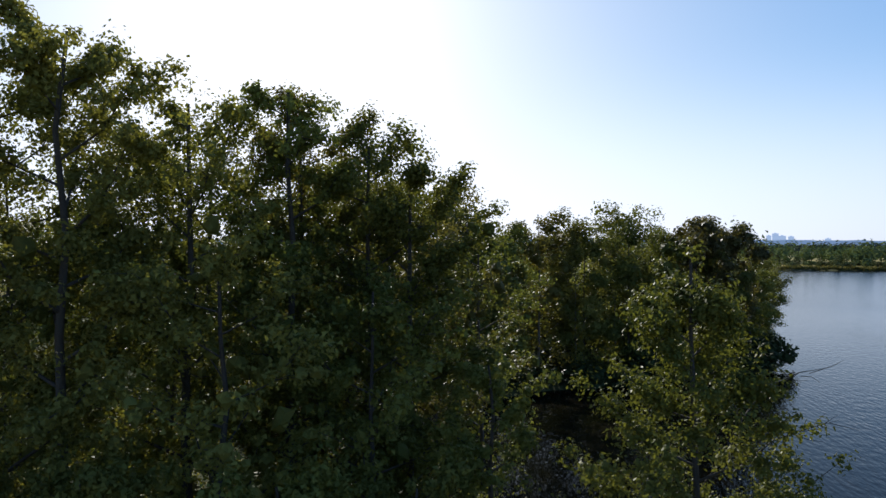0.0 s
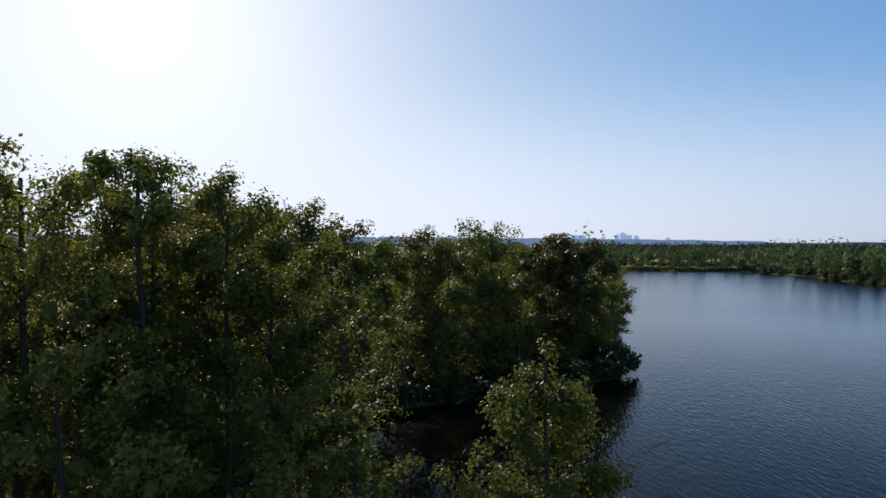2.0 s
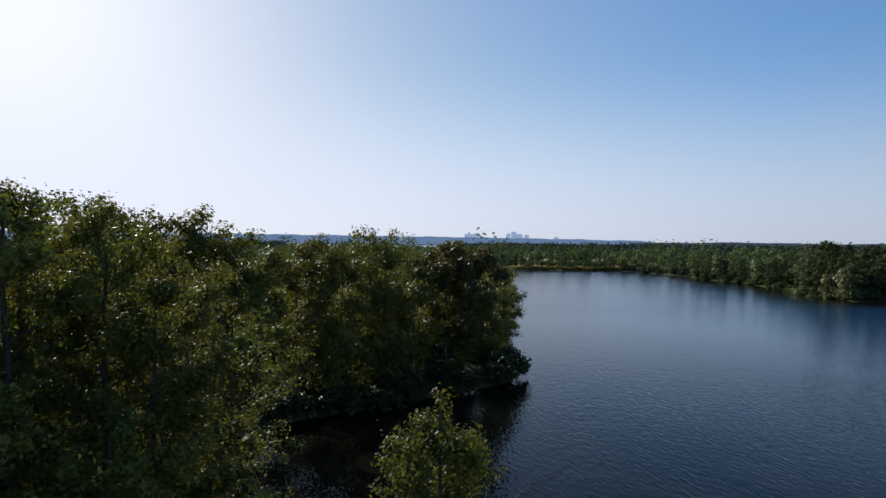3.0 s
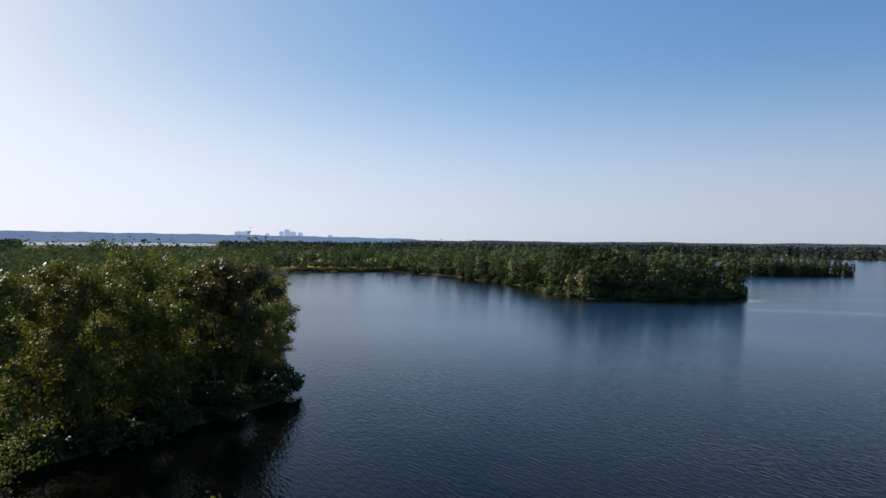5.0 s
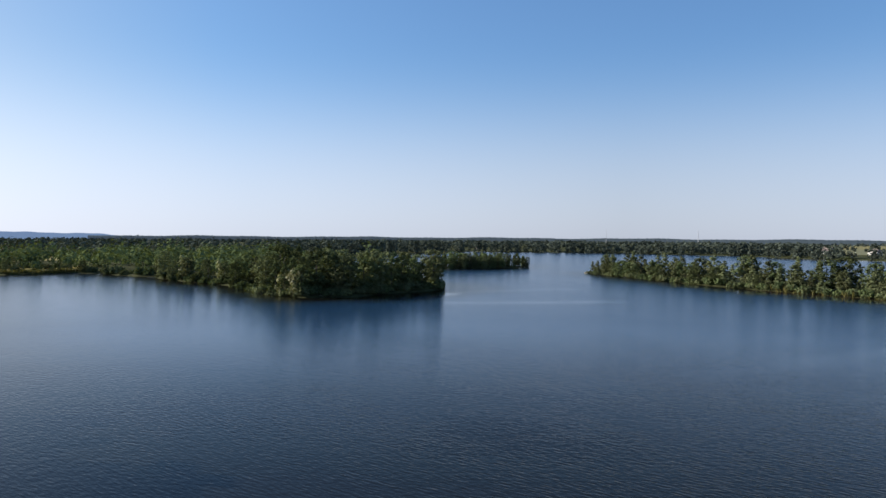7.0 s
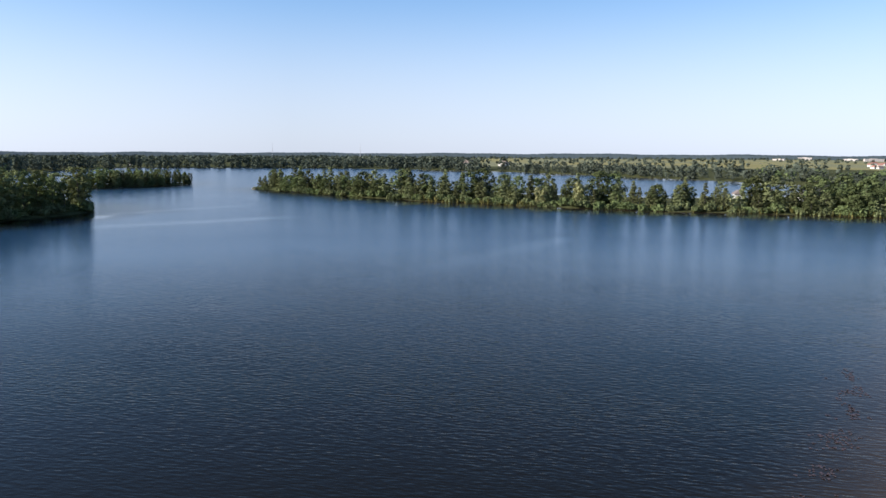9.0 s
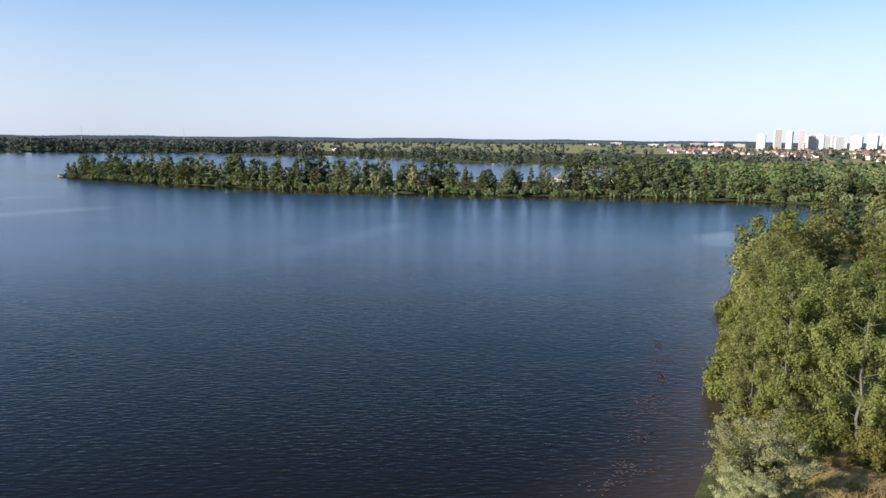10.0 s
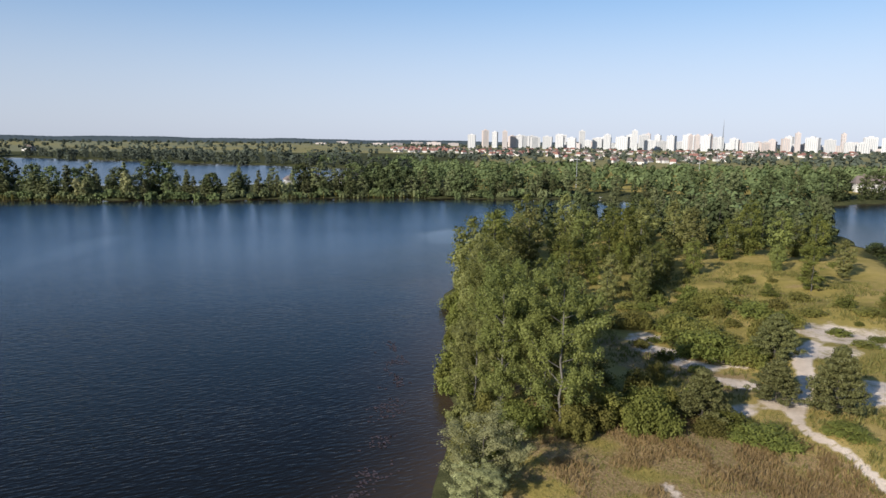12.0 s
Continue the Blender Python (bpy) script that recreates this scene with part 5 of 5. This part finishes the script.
for i in range(46):
    az = -131.5 - 28 * (i + t_rng.uniform(0, 1)) / 46
    x, y = polar_place(az, t_rng.uniform(2100, 2500))
    k = t_rng.choice([1, 2, 2, 3])
    place(BLOCKS[k][0], x, y, radians(az) + t_rng.uniform(-0.6, 0.6), t_rng.uniform(0.4, 0.85), t_rng.uniform(0.35, 1.0), USED)
HOUSES = [house("house", "small pale house with a red tiled roof", 11, 9, 3.6, ROOF_RED), house("house", "small pale house with a brown roof", 12, 9, 3.4, ROOF_BROWN),
          house("house", "larger white house with a red roof", 16, 10, 5.0, ROOF_RED)]
count = 0
while count < 290:
    az = t_rng.uniform(-156, -121)
    first = np.interp(-az, [121, 128, 133, 140, 147, 150, 156], [1250, 1150, 900, 730, 800, 1150, 1400])
    d = first + (1850 - first) * t_rng.uniform(0, 1) ** 1.2
    x, y = polar_place(az, d)
    if land(np.array([x]), np.array([y]))[0] > 15:
        kind = t_rng.choice([0, 0, 1, 2]) if az > -136 else t_rng.choice([0, 1, 1, 1, 2])
        place(HOUSES[kind], x, y, t_rng.uniform(0, 3.14), t_rng.uniform(0.5, 0.8), t_rng.uniform(0.6, 0.9), USED)
        count += 1


def lattice_mast(name, label, height, foot):
    """Four legs that draw together, with cross bars."""
    ob = thing(name, label, "mast", "masts")
    for a in range(4):
        c, s = math.cos(a * math.pi / 2 + 0.785), math.sin(a * math.pi / 2 + 0.785)
        part("leg", mesh_np("leg", *tubes([[((c * foot, s * foot, -0.5), 0.35), ((c * foot * 0.3, s * foot * 0.3, height * 0.6), 0.3), ((0.1 * c, 0.1 * s, height), 0.2)]], 5), STEEL), ob)
    for k in range(1, 9):
        r = foot * (1 - 0.11 * k)
        h = height * k / 12
        ring = [(math.cos(q * math.pi / 2 + 0.785) * r, math.sin(q * math.pi / 2 + 0.785) * r, h) for q in range(5)]
        part("cross_bar", mesh_np("cross_bar", *tubes([[(p, 0.14) for p in ring]], 4), STEEL), ob)
    return ob


MAST = lattice_mast("radio_mast", "tall steel lattice mast on the skyline", 80, 3.0)
for az, d, s in [(-147.0, 2100, 1.1), (-75.6, 1700, 0.55), (-82.6, 1750, 0.55)]:
    x, y = polar_place(az, d)
    place(MAST, x, y, 0.3, s, s, USED)


def pole(name, label, h):
    ob = thing(name, label, "pole", "poles")
    part("shaft", mesh_np("shaft", *tubes([[((0, 0, -0.5), 0.20), ((0, 0, h), 0.11)]], 8), STEEL), ob)
    part("cross_arm", box_mesh("cross_arm", STEEL, (-1.2, 1.2, -0.08, 0.08, h - 1.0, h - 0.8)), ob)
    return ob


POLE = pole("power_pole", "grey power pole standing above the trees", 15)
for x, y, s in [(245, -255, 1.0), (330, -480, 1.0), (420, -640, 1.0)]:
    place(POLE, x, y, 0.6, 1, s, USED)
SHED = house("lake_house", "pale lakeside building with a brown roof", 14, 8, 4.0, ROOF_BROWN)
for x, y, s in [(158, -372, 1.1), (985, 540, 0.7), (1060, 490, 0.8), (1160, -30, 1.4), (1170, -90, 1.2)]:
    place(SHED, x, y, 0.7, s, s, USED)
HUT = house("beach_hut", "small pale hut on the sandy spit", 6, 4, 2.6, ROOF_BROWN)
for x, y in [(330, -152), (322, -165), (336, -140)]:
    place(HUT, x, y, x, 1, 1, USED)


def boat(name, label):
    """A small open rowing boat: a hollow pointed hull with a rim and two thwarts."""
    ob = thing(name, label, "boat", "boats")
    ribs = [(-2.0, 0.55, 0.42), (-1.2, 0.72, 0.42), (0.0, 0.78, 0.42), (1.1, 0.62, 0.46), (1.8, 0.32, 0.54), (2.2, 0.03, 0.62)]
    rows = [[(x, -w, h), (x, -w * 0.7, 0.02), (x, 0, -0.10), (x, w * 0.7, 0.02), (x, w, h), (x, w * 0.9, h), (x, w * 0.6, 0.08), (x, -w * 0.6, 0.08), (x, -w * 0.9, h)] for x, w, h in ribs]
    faces = [(i * 9 + j, i * 9 + (j + 1) % 9, (i + 1) * 9 + (j + 1) % 9, (i + 1) * 9 + j) for i in range(5) for j in range(9)] + [(0, 1, 7, 8), (1, 2, 6, 7), (2, 3, 6, 6), (3, 4, 5, 6)]
    me = bpy.data.meshes.new("hull")
    me.from_pydata([p for r in rows for p in r], [], [tuple(dict.fromkeys(f)) for f in faces])
    me.materials.append(RENDER_WALL)
    part("hull", me, ob)
    for x, w in ((-1.1, 0.66), (0.4, 0.68)):
        part("thwart", box_mesh("thwart", ROOF_BROWN, (x - 0.13, x + 0.13, -w, w, 0.28, 0.32)), ob)
    return ob


BOAT = boat("rowing_boat", "small white rowing boat drawn up at the far waterline")
for i, (x, y, turn) in enumerate([(221.2, -221.6, 0.5), (209.5, -234.2, 2.2), (433.5, 122.6, 1.2)]):
    m = Matrix.LocRotScale((x, y, 0.02), Euler((0, 0, turn)), (1.3, 1.3, 1.3))
    if i:
        copy_thing(BOAT, Matrix.LocRotScale((x, y, 0.02), Euler((0, 0, turn)), None))
    else:
        BOAT.matrix_basis = m

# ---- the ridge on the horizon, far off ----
# distance haze painted on the ridge as bluish colour plus emission
RIDGE_HAZE_GLOW, hn, hl, hb = material("ridge_haze_glow")
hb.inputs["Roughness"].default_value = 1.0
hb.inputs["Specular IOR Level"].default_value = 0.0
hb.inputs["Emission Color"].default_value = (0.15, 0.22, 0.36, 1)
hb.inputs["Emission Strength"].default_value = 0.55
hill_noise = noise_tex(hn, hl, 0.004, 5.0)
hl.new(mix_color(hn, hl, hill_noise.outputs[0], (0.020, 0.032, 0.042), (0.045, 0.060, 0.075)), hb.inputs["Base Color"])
az = np.radians(np.arange(-39.0, 30.1, 0.25))
top = np.interp(np.degrees(az), [-39, -37.6, -36, -30, -22, -5, 30], [8, 20, 32, 40, 47, 55, 60]) + 1.6 * np.sin(az * 90) + 1.0 * np.sin(az * 230 + 1)
prof = [(3700, 0.0), (3950, 0.55), (4200, 0.92), (4400, 1.0), (4650, 0.7)]
hx = np.stack([-np.sin(az) * d for d, _ in prof])
hy = np.stack([np.cos(az) * d for d, _ in prof])
hz = np.stack([top * k for _, k in prof]) - 1
n = len(az)
i, j = np.meshgrid(np.arange(len(prof) - 1), np.arange(n - 1), indexing="ij")
hf = np.stack([i * n + j, (i + 1) * n + j, (i + 1) * n + j + 1, i * n + j + 1], -1).reshape(-1, 4)
tagged(new("backdrop", mesh_np("backdrop", np.stack([hx, hy, hz], -1).reshape(-1, 3), hf, RIDGE_HAZE_GLOW, True)), "wooded ridge on the horizon, haze painted as a blue glow", "ridge", kind="structure")
# the forest's faint emission is added haze, no source of light
FOREST_HAZE_GLOW, on, ol, ob_ = material("forest_haze_glow")
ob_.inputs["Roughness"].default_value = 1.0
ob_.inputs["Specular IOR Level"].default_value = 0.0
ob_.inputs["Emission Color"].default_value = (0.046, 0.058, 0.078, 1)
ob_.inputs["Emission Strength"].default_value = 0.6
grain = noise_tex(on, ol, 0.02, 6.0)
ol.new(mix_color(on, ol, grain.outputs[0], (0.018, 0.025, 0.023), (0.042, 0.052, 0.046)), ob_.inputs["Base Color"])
faz = np.radians(np.arange(-172.0, -34.9, 0.12))
f_rng = np.random.RandomState(77)
ftop = 23.0 + 2.2 * np.sin(faz * 31) + 1.2 * np.sin(faz * 77 + 2) + f_rng.uniform(-1.0, 1.0, len(faz)) - np.interp(np.degrees(faz), [-172, -125, -100], [6, 6, 0])
n2 = len(faz)
fprof = [(3150, 0.0), (3180, 0.8), (3260, 0.95), (3700, 1.0), (4300, 1.02)]
i, j = np.meshgrid(np.arange(len(fprof) - 1), np.arange(n2 - 1), indexing="ij")
ff = np.stack([i * n2 + j, (i + 1) * n2 + j, (i + 1) * n2 + j + 1, i * n2 + j + 1], -1).reshape(-1, 4)
fv = np.stack([np.stack([-np.sin(faz) * d for d, _ in fprof]), np.stack([np.cos(faz) * d for d, _ in fprof]), np.stack([ftop * k for _, k in fprof])], -1)
tagged(new("backdrop_forest", mesh_np("backdrop_forest", fv.reshape(-1, 3), ff, FOREST_HAZE_GLOW)), "low dark forest line along the horizon with painted haze glow", "forest", kind="structure")
# pale base and a blue glow stand in for haze on these blocks
BLOCK_HAZE_GLOW, _, _, fb = material("block_haze_glow")
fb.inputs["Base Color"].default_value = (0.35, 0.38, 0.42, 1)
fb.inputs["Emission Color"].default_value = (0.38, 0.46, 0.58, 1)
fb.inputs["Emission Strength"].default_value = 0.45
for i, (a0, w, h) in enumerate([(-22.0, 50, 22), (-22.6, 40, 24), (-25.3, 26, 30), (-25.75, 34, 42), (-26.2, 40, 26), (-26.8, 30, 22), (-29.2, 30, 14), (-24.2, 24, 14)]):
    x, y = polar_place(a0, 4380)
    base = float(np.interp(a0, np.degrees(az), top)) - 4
    ob = thing("distant_apartment_block", "apartment block on the ridge, paled by a painted haze glow", "apartment block", "blocks on the ridge")
    part("wall", box_mesh("wall", BLOCK_HAZE_GLOW, (-w / 2, w / 2, -10, 10, 0, h)), ob)
    part("roof_house", box_mesh("roof_house", BLOCK_HAZE_GLOW, (-w / 6, w / 6, -4, 4, h, h + 4)), ob)
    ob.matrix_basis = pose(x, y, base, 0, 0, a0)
